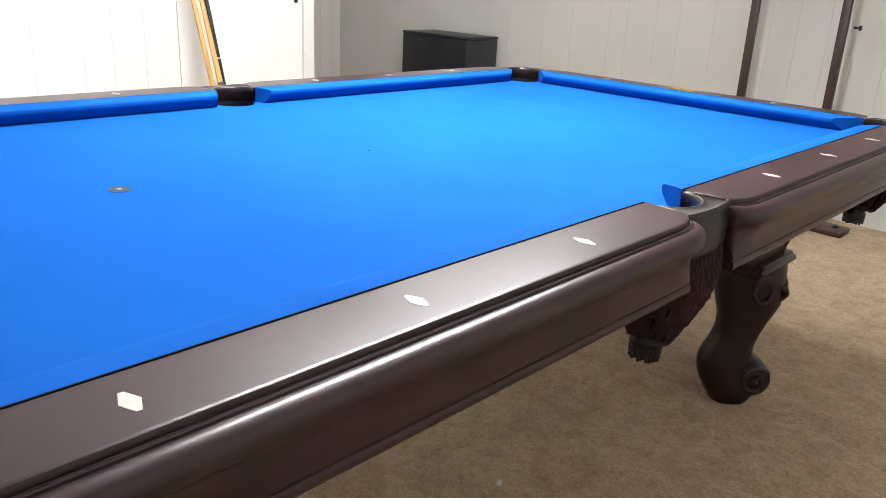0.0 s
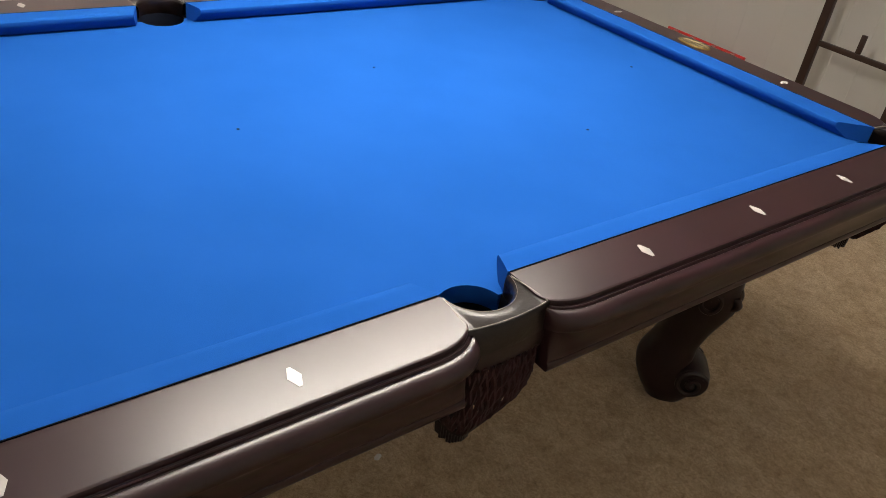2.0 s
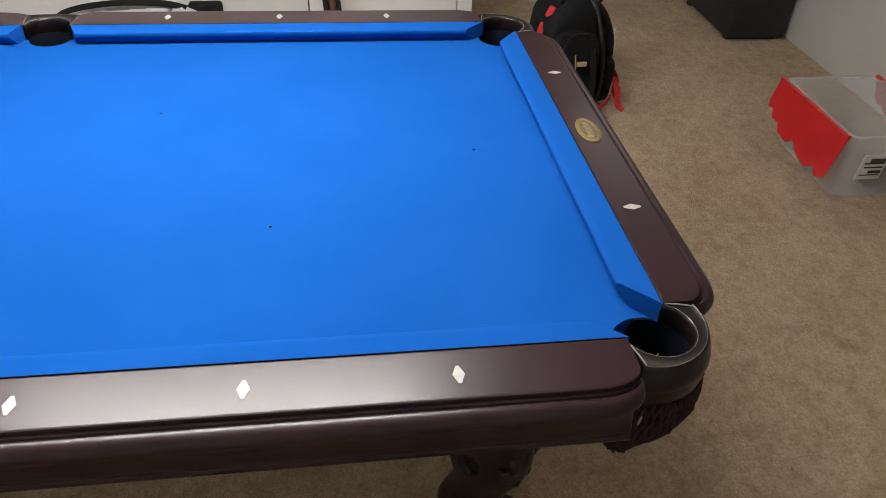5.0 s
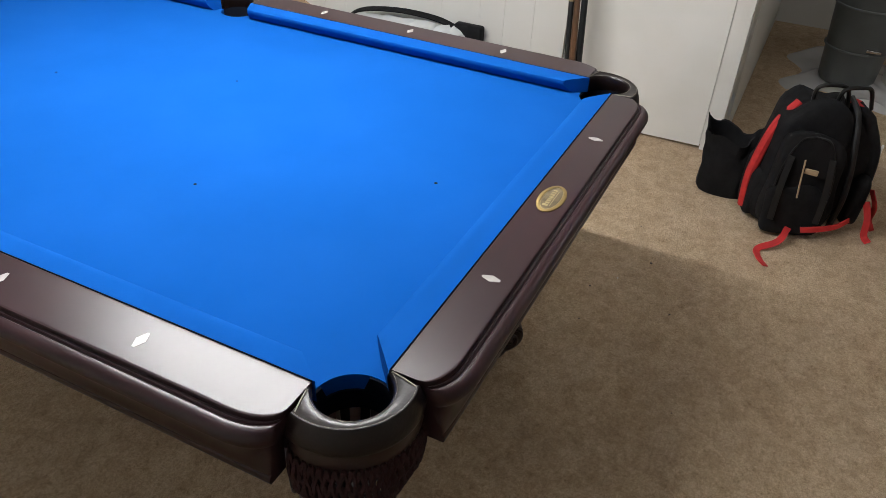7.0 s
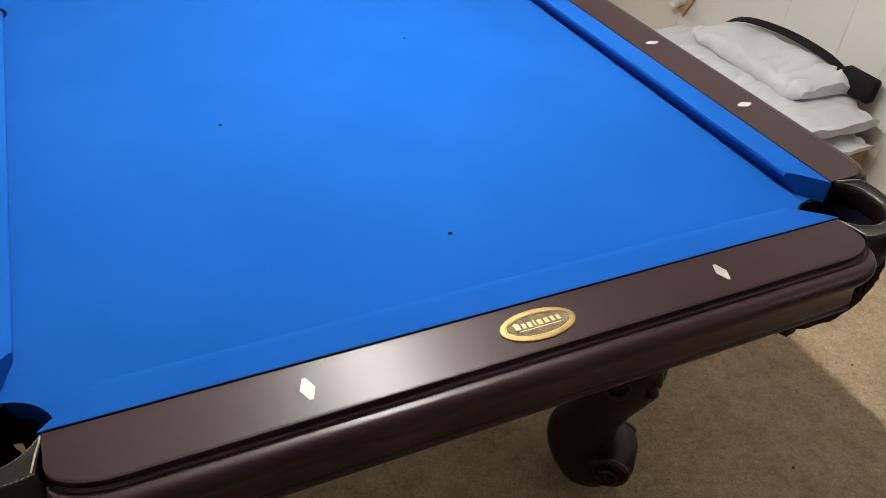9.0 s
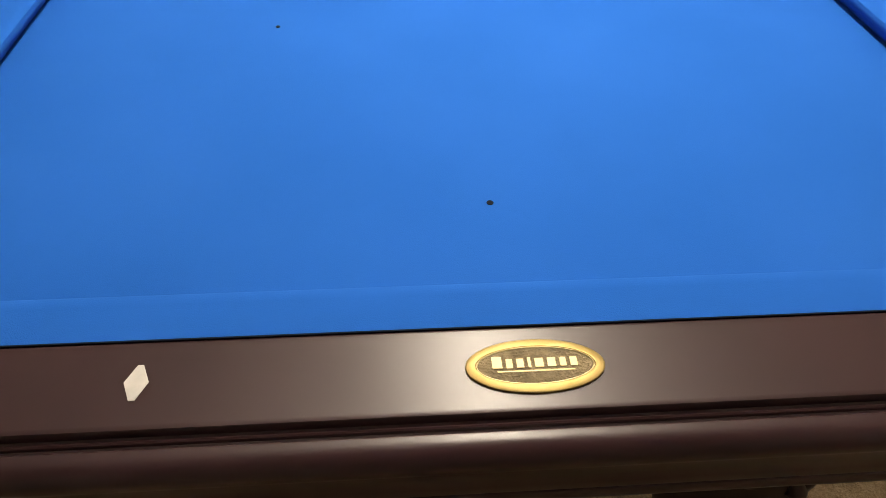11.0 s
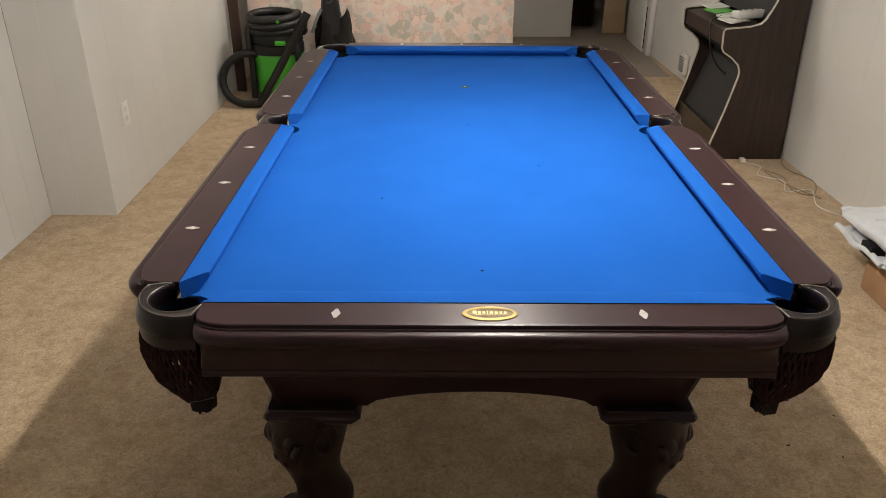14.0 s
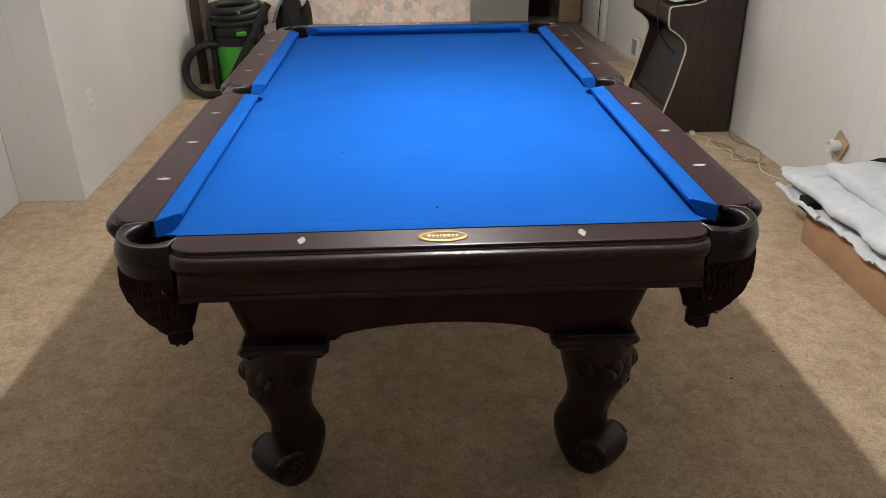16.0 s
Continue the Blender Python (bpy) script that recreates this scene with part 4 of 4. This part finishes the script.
for i in range(41):
    row = []
    for j in range(31):
        u, v = i / 40, j / 30
        x, y = 3.02 + 0.75 * v + 0.08 * math.sin(u * 9), -1.55 - 1.0 * u + 0.05 * math.sin(v * 11)
        edge = min(u, 1 - u, v, 1 - v)
        z = 0.004 + 0.05 * max(0, noise.noise(Vector((x * 7, y * 7, 0.3)))) + (0.10 * max(0.0, noise.noise(Vector((x * 4, y * 4, 2.3)))) if y < -2.15 else 0)
        z += 0.07 * math.exp(-((y + 2.38) / 0.1) ** 2 - ((x - 3.35) / 0.2) ** 2)
        row.append(bm.verts.new((x, y, z * min(1.0, edge * 12 + 0.05))))
    g.append(row)
for a, b in zip(g, g[1:]):
    for j in range(30):
        bm.faces.new((a[j], a[j + 1], b[j + 1], b[j]))
part("film", bm, "sheeting", sheet)

# ---- east wall: cues, carton with folded cover, pipe stub ----
def cue(bottom, top, butt_mat, shaft_mat, split, label):
    b, t = Vector(bottom), Vector(top)
    ob = thing("pool_cue", label, "cue", b, group="cues against the wall")
    m = b.lerp(t, split)
    part("butt", tube([b, b + (m - b) * 0.02, b.lerp(t, split * 0.5), m], 0.015, 12, radii=[0.0135, 0.0155, 0.0145, 0.0125]), butt_mat, ob)
    part("joint", tube([m, m + (t - m) * 0.012], 0.0128, 12), "brass_pale", ob)
    part("shaft", tube([m + (t - m) * 0.012, t], 0.01, 12, radii=[0.0122, 0.0068]), shaft_mat, ob)
    return ob


cue((1.752, -0.752, 0.0), (1.998, -0.598, 1.44), "cue_tan", "cue_pale", 0.44, "pool cue with a dark brown butt and yellow shaft")
cue((1.775, -0.728, 0.0), (2.003, -0.564, 1.43), "black", "cue_pale", 0.42, "pool cue with a black butt and yellow shaft")
cue((1.787, -0.766, 0.0), (2.006, -0.634, 1.45), "black", "black", 0.5, "all-black pool cue leaning against the panelling")

carton = thing("carton", "open brown cardboard carton on the carpet", "cardboard box", (1.82, -0.03, 0))
part("body", slab((1.645, -0.30, 0.0), (1.98, 0.36, 0.155), 0.004), "cardboard", carton)
part("flap", slab((1.66, -0.30, 0.157), (1.97, 0.34, 0.162)), "cardboard", carton)

cover = thing("folded_cover", "folded pale grey protective cover heaped on a carton", "cover", (1.8, 0.1, 0.165))


def fold(x0, x1, y0, y1, z0, z1, seed, droop=0.0):
    """One soft fold of cloth with a rounded edge and wrinkles."""
    rings = []
    n_s = 70
    for i in range(n_s + 1):
        f = i / n_s
        y = y0 + (y1 - y0) * f
        endf = min(1.0, math.sin(math.pi * max(0.02, min(0.98, f))) * 3.2) ** 0.5
        ring = []
        for k in range(40):
            t = 2 * math.pi * k / 40
            ct, st = math.cos(t), math.sin(t)
            x = (x0 + x1) / 2 + (x1 - x0) / 2 * math.copysign(abs(ct) ** 0.6, ct) * (0.85 + 0.15 * endf)
            z = (z0 + z1) / 2 + (z1 - z0) / 2 * math.copysign(abs(st) ** 0.75, st) * endf
            w = noise.noise(Vector((x * 8 + seed, y * 9, z * 14)))
            w2 = noise.noise(Vector((x * 22 + seed, y * 20, z * 30)))
            w3 = abs(noise.noise(Vector((x * 5 + 3 * seed, y * 11, 1.7))))
            q = Vector((x + 0.012 * w, y + 0.006 * w2, z + 0.014 * w + 0.003 * w2 - 0.016 * max(0.0, 0.12 - w3) / 0.12 * (1 if st > 0 else 0) - droop * 0.16 * max(0.0, (y - 0.05)) * (z - z0) / 0.1))
            if q.x > 1.985:
                q.x = 1.985
            ring.append(q)
        rings.append(ring)
    return loft(rings)


part("lower_fold", fold(1.61, 1.965, -0.33, 0.56, 0.163, 0.208, 1, 0.35), "sheet", cover)
part("upper_fold", fold(1.595, 1.985, -0.30, 0.60, 0.213, 0.305, 5, 0.35), "sheet", cover)
part("top_fold", fold(1.70, 1.985, -0.16, 0.42, 0.275, 0.375, 9, 0.3), "sheet", cover)
part("tucked_edge", tube(smooth_path([(1.60, 0.56, 0.19), (1.588, 0.46, 0.20), (1.60, 0.40, 0.175), (1.592, 0.30, 0.20), (1.605, 0.2, 0.18)], 6), 0.013, 8), "sheet", cover)
part("inner_strap", slab((1.588, 0.26, 0.175), (1.65, 0.34, 0.228), 0.004), "black_soft", cover, "black strap inside the fold")
part("strap", ribbon([(1.90, 0.50, 0.27), (1.93, 0.40, 0.355), (1.94, 0.2, 0.39), (1.95, 0.0, 0.385), (1.965, -0.12, 0.35)], 0.035, 0.003, side=(1, 0, 0.3)), "black_soft", cover, "black binding strap")
part("corner_flap", bevelled(slab((1.94, -0.24, 0.30), (1.99, -0.10, 0.385), 0.012), 0.003, 1), "black_soft", cover, "black corner patch")

pipe = thing("pipe_stub", "white plastic pipe stub through a plywood plate on the wall", "pipe", (1.98, 0.79, 0.285))
px = 1.993
part("plate", bevelled(extrude([(px, 0.79 + 0.072 * math.cos(radians(a)), 0.285 + 0.072 * math.sin(radians(a))) for a in (70, 160, 250, 340)], (-0.012, 0.0, 0)), 0.002), "plate", pipe, "tilted square plywood plate")
part("stub", lathe(((0.0, 0.0), (0.026, 0.0), (0.026, 0.03), (0.030, 0.031), (0.030, 0.052), (0.024, 0.052), (0.024, 0.03), (0.0, 0.03)), (px - 0.012, 0.79, 0.285), 24, Matrix.Rotation(radians(-90), 4, "Y")), "pipe", pipe)

# ---- north side: arcade cabinet, mattress, vacuum, doors ----
arc_t = thing("arcade_cabinet", "upright walnut-laminate arcade cabinet with a slanted black front", "arcade cabinet", (1.7, 2.3, 0))
prof = [(1.935, 0.0), (1.52, 0.0), (1.505, 0.05), (1.505, 0.093), (1.56, 0.291), (1.606, 0.49), (1.607, 0.525), (1.592, 0.562), (1.55, 0.602), (1.497, 0.635), (1.486, 0.655), (1.482, 0.745), (1.492, 0.757), (1.62, 0.768), (1.68, 0.785), (1.705, 0.81), (1.735, 0.871), (1.80, 1.05), (1.835, 1.25), (1.80, 1.35), (1.70, 1.42), (1.66, 1.50), (1.66, 1.72), (1.90, 1.74)]
for y in (1.93, 2.70):
    side = part("side_panel", bevelled(extrude([(x, y, z) for x, z in prof], (0, 0.02, 0)), 0.0015, 1), "arcade", arc_t, "walnut-grain side panel with curved outline")
    edge = [(x, y + 0.01, z) for x, z in prof[1:]]
    part("edge_molding", tube(edge, 0.0085, 6), "molding", side, "pale rounded edge molding")
part("coin_door_panel", bevelled(extrude([(1.56, 1.95, 0.14), (1.56, 2.70, 0.14), (1.715, 2.70, 0.56), (1.715, 1.95, 0.56)], (0.02, 0, 0)), 0.002), "panel_black", arc_t, "slanted matt black front panel")
part("coin_lock", lathe(((0.012, 0), (0.012, 0.006), (0, 0.008)), (1.664, 2.32, 0.42), 12, Matrix.Rotation(radians(-80), 4, "Y")), "black", arc_t)
part("kick_plate", slab((1.53, 1.95, 0.0), (1.55, 2.70, 0.15)), "arcade", arc_t)
part("underside", bevelled(extrude([(1.71, 1.95, 0.56), (1.71, 2.70, 0.56), (1.50, 2.70, 0.642), (1.50, 1.95, 0.642)], (0.02, 0, 0.005)), 0.002), "panel_black", arc_t)
cp = part("control_panel", bevelled(extrude([(1.495, 1.95, 0.66), (1.495, 1.95, 0.745), (1.72, 1.95, 0.772), (1.72, 1.95, 0.66)], (0, 0.75, 0)), 0.003), "arcade", arc_t, "walnut control deck")
part("screen_bezel", bevelled(extrude([(1.72, 1.95, 0.79), (1.90, 1.95, 1.35), (1.92, 1.95, 1.35), (1.74, 1.95, 0.79)], (0, 0.75, 0)), 0.002), "panel_black", arc_t)
part("marquee", slab((1.68, 1.95, 1.45), (1.70  , 2.70, 1.70)), "panel_black", arc_t)
part("back", slab((1.91, 1.95, 0.02), (1.93  , 2.70, 1.72)), "arcade", arc_t)
papers = thing("paper_stack", "loose white papers and a green booklet lying on a deck", "papers", (1.6, 2.2, 0.765))
for i, (x, y, a, mm) in enumerate(((1.60, 2.15, 10, "paper"), (1.61, 2.3, -14, "paper"), (1.60, 2.42, 8, "green"), (1.62, 2.55, 4, "paper"))):
    z = 0.772 + i * 0.006
    part("sheet", slab((x - 0.06, y - 0.08, z), (x + 0.06, y + 0.08, z + 0.005), turn=Matrix.Rotation(radians(a), 4, "Z") @ Matrix.Rotation(radians(-6), 4, "Y")), mm, papers)
power = thing("power_strip", "white plastic power strip lying on papers", "power strip", (1.60, 2.05, 0.80))
part("body", slab((1.545, 2.02, 0.800), (1.745, 2.09, 0.845), 0.012, 3, turn=Matrix.Rotation(radians(24), 4, "Z")), "bucket", power)
for k in range(4):
    part("socket", slab((1.575 + 0.04 * k, 2.025 + 0.018 * k, 0.844), (1.595 + 0.04 * k, 2.045 + 0.018 * k, 0.848), 0.002), "bin", power)
lead = thing("control_lead", "thin dark lead hanging over a deck edge", "cable", (1.5, 2.2, 0.7))
part("lead", tube(smooth_path([(1.56, 2.25, 0.78), (1.50, 2.22, 0.76), (1.488, 2.2, 0.70), (1.500, 2.17, 0.60), (1.57, 2.24, 0.50), (1.65, 2.31, 0.43)], 6), 0.004, 6), "black", lead)

mat_t = thing("mattress", "floral quilted mattress standing on its long edge", "mattress", (-0.56, 3.75, 0))
rings = []
for i in range(41):
    f = i / 40
    x = -1.58 + 2.03 * f
    e = min(1.0, min(f, 1 - f) * 16) ** 0.4 * 0.12 + 0.88
    ring = []
    for k in range(36):
        t = 2 * math.pi * k / 36
        ct, st = math.cos(t), math.sin(t)
        y = 0.11 * e * math.copysign(abs(ct) ** 0.25, ct)
        z = 0.68 * (0.97 + 0.03 * e) * math.copysign(abs(st) ** 0.18, st)
        puff = 0.006 * math.sin(f * 60) * math.sin(z * 28)
        ring.append((x, 3.72 + y + math.copysign(puff, ct) + 0.10 * (z / 0.7), 0.69 + z))
    rings.append(ring)
part("ticking", loft(rings), "floral", mat_t)
for y in (3.63, 3.84):
    part("piping", tube([(-1.56, y, 0.03), (0.43, y, 0.03)], 0.008, 6), "floral", mat_t)
board = thing("bed_rail", "dark brown wooden bed rail standing against the wall", "bed rail", (-1.66, 3.5, 0))
part("rail", slab((-1.69, 3.46, 0.0), (-1.62, 3.50, 1.6), 0.004), "rack", board)

vac = thing("shop_vacuum", "black and green wet-dry vacuum with a coiled black hose", "vacuum cleaner", (-1.28, 3.22, 0))
vx, vy = -1.30, 3.25
part("tank", lathe(((0.0, 0.05), (0.16, 0.05), (0.175, 0.07), (0.185, 0.36), (0.18, 0.37), (0.0, 0.37)), (vx, vy, 0), 32), "green", vac, "bright green tank")
part("tank_band", lathe(((0.18, 0.355), (0.193, 0.36), (0.193, 0.42), (0.18, 0.43), (0.0, 0.43), (0, 0.355)), (vx, vy, 0), 32), "black", vac)
part("motor_head", lathe(((0.185, 0.43), (0.19, 0.45), (0.175, 0.53), (0.13, 0.58), (0.0, 0.60), (0, 0.43)), (vx, vy, 0), 32), "black", vac, "black motor head")
for x, y in ((-1.475, 3.14), (-1.13, 3.10)):
    part("caddy_post", tube(smooth_path([(x, y, 0.04), (x + 0.005, y, 0.3), (x - 0.01, y + 0.02, 0.5), (x + 0.02, y + 0.06, 0.58)], 6), 0.024, 10), "black", vac)
for a in (225, 270, 315, 45, 135):
    q = Vector((math.cos(radians(a)), math.sin(radians(a)), 0))
    c = Vector((vx, vy, 0.0)) + q * 0.17
    wheel = part("caster", lathe(((0.0, -0.015), (0.028, -0.015), (0.03, 0), (0.028, 0.015), (0, 0.015)), c + Vector((0, 0, 0.03)), 14, Matrix.Rotation(radians(90), 4, "X")), "black", vac)
    part("caster_arm", tube([c + Vector((0, 0, 0.04)), c + Vector((0, 0, 0.08))], 0.012, 8), "black", vac)
for s in (1,):
    part("latch", slab((vx + s * 0.06 - 0.035, vy - 0.205, 0.435), (vx + s * 0.06 + 0.035, vy - 0.17, 0.465), 0.005), "green", vac)


def hose(points, name="hose"):
    pts = smooth_path(points, 14)
    radii = [0.026 + 0.0025 * (i % 2) for i in range(len(pts))]
    return part(name, tube(pts, 0.026, 12, radii=radii), "black", vac, "ribbed black hose")


hose([(-1.42, 3.14, 0.36), (-1.53, 3.10, 0.365), (-1.63, 3.06, 0.30), (-1.67, 3.04, 0.19), (-1.64, 3.02, 0.09), (-1.55, 3.0, 0.035), (-1.42, 3.0, 0.03), (-1.25, 3.02, 0.03)])
coil = []
for i in range(109):
    a = 2 * math.pi * i / 36
    r = 0.195 - 0.022 * (i / 108) + 0.012 * math.sin(i * 0.21)
    coil.append((vx + r * math.cos(a), vy + 0.9 * r * math.sin(a), 0.50 + 0.13 * i / 108 + 0.02 * math.sin(a)))
part("hose_coil", tube(coil, 0.029, 10, radii=[0.029 + 0.002 * (i % 2) for i in range(109)]), "black", vac, "hose coiled on top")
part("wand", tube([(-1.40, 2.97, 0.04), (-1.22, 3.0, 0.33), (-1.03, 3.05, 0.66)], 0.028, 10), "black", vac)
part("badge", lathe(((0.012, 0), (0.012, 0.006), (0, 0.008)), (vx + 0.06, vy - 0.205, 0.60), 14, Matrix.Rotation(radians(90), 4, "X")), "green", vac)
sack = thing("rubbish_sack", "full black plastic rubbish sack with shiny creases", "rubbish bag", (-0.92, 3.35, 0))
part("body", soft_body((-0.90, 3.36, 0.0), (0.38, 0.30, 0.72), 0.75, 0.09, 11, 0.50), "black", sack)
part("neck", lathe(((0.06, 0.0), (0.03, 0.03), (0.05, 0.08), (0.07, 0.1), (0, 0.09)), (-0.90, 3.36, 0.69), 14), "black", sack)
part("tape", ribbon([(-0.96, 3.24, 0.66), (-1.00, 3.21, 0.58), (-1.03, 3.19, 0.50)], 0.020, 0.001, side=(1, 0, 0)), "bin", sack, "grey tape")

# passage doorway and doors at the far end
fd = thing("door_2", "open beige door seen edge-on in the far doorway", "door", (1.75, 5.9, 0), kind="structure")
part("door_leaf", slab((1.60, 5.86, 0.01), (1.83, 5.90, 2.0), 0.003), "beige", fd)
# rippled sheet added to stand for the dark of the opening
cur = thing("doorway_dark_sheet", "dark red sheet added to darken the far doorway", "curtain", (1.4, 6.2, 0))
rings = [[(1.26 + 0.31 * k / 20, 6.25 + 0.02 * math.sin(k * 1.3), z) for k in range(21)] for z in (0.02, 0.7, 1.4, 2.0)]
bm = loft(rings, closed_ring=False)
bmesh.ops.solidify(bm, geom=bm.faces[:], thickness=0.004)
part("cloth", bm, "dark_red", cur)
wd = thing("door_3", "white hinged door standing ajar in the side wall", "door", (1.84, 5.1, 0), kind="structure")
part("door_leaf", slab((1.80, 4.95, 0.01), (1.838, 5.62, 2.0), 0.003), "door_white", wd)
part("door_stop", slab((1.815, 4.80, 0.0), (1.858, 4.93, 2.03), 0.003), "door_white", wd)
# solid black strips stand for the shade inside the gap
for z0, z1 in ((0.04, 0.42), (0.55, 0.95), (1.1, 1.9)):
    part("hinge_gap_shade", slab((1.812, 4.931, z0), (1.83, 4.949, z1)), "spot", wd, "black strip for the shade in the hinge gap")
vent = thing("wall_vent", "small white slatted vent low on the wall", "vent", (1.86, 4.3, 0.1))
part("frame", slab((1.858, 3.76, 0.07), (1.89, 3.91, 0.22), 0.003), "door_white", vent)
for k in range(6):
    part("slat", slab((1.853, 3.775, 0.085 + k * 0.021), (1.859, 3.895, 0.096 + k * 0.021)), "bin", vent)

# cables on the carpet before the arcade cabinet
for pts, mm, lab in (([(1.93, 1.92, 0.02), (1.90, 1.75, 0.006), (1.97, 1.55, 0.006), (1.88, 1.35, 0.006), (1.80, 1.42, 0.006), (1.83, 1.6, 0.006), (1.76, 1.72, 0.006), (1.80, 1.5, 0.006), (1.90, 1.3, 0.006)], "cable_brown", "thin brown cable loosely coiled on the carpet"),
                     ([(1.70, 1.86, 0.006), (1.76, 1.78, 0.006), (1.70, 1.65, 0.006), (1.80, 1.55, 0.006), (1.76, 1.4, 0.006), (1.90, 1.42, 0.006), (1.84, 1.2, 0.006), (1.92, 1.05, 0.006), (1.955, 1.0, 0.006)], "cable_white", "white cable loosely coiled on the carpet")):
    c = thing("cable", lab, "cable", pts[0])
    part("lead", tube(smooth_path(pts, 8), 0.003, 6), mm, c)
plug = thing("plug", "small white plug on the carpet", "plug", (1.69, 1.87, 0))
part("body", slab((1.675, 1.86, 0.0), (1.705, 1.90, 0.025), 0.006), "cable_white", plug)

outlet = thing("wall_outlet", "white wall outlet plate", "outlet", (-1.71, 1.36, 0.45), kind="structure")
part("cover_plate", slab((-1.712, 1.34, 0.37), (-1.702, 1.42, 0.49), 0.003), "door_white", outlet)
for z in (0.405, 0.455):
    part("socket", slab((-1.703, 1.363, z - 0.012), (-1.7, 1.397, z + 0.012), 0.002), "bucket", outlet)

# bits of lint and debris trodden into the carpet
rnd = random.Random(31)
for mat_name, label, spots in (("rack", "dark crumbs trodden into the carpet", ((1.09, -1.30, 0.007), (0.95, -0.62, 0.006), (1.09, -0.67, 0.005), (1.15, -0.48, 0.005), (0.86, -1.15, 0.005), (0.68, -1.17, 0.004), (1.26, -0.96, 0.004), (0.84, -1.42, 0.004), (1.31, -1.21, 0.004), (0.42, -1.52, 0.003))),
                               ("paper", "pale scraps of lint on the carpet", ((-0.22, -0.16, 0.011), (0.95, -1.22, 0.004), (-1.25, -0.9, 0.004)))):
    bm = bmesh.new()
    for x, y, r in spots:
        m = Matrix.Translation((x, y, r * 0.35)) @ Matrix.Rotation(rnd.uniform(0, 3), 4, "Z") @ Matrix.Diagonal((1.5, 0.8, 0.45, 1))
        made = bmesh.ops.create_icosphere(bm, subdivisions=2, radius=0.7 * r, matrix=m)
        for v in made["verts"]:
            v.co += 0.35 * r * noise.noise_vector(v.co * 160)
    tagged(part("carpet_debris", bm, mat_name), label, "debris", kind="stuff")
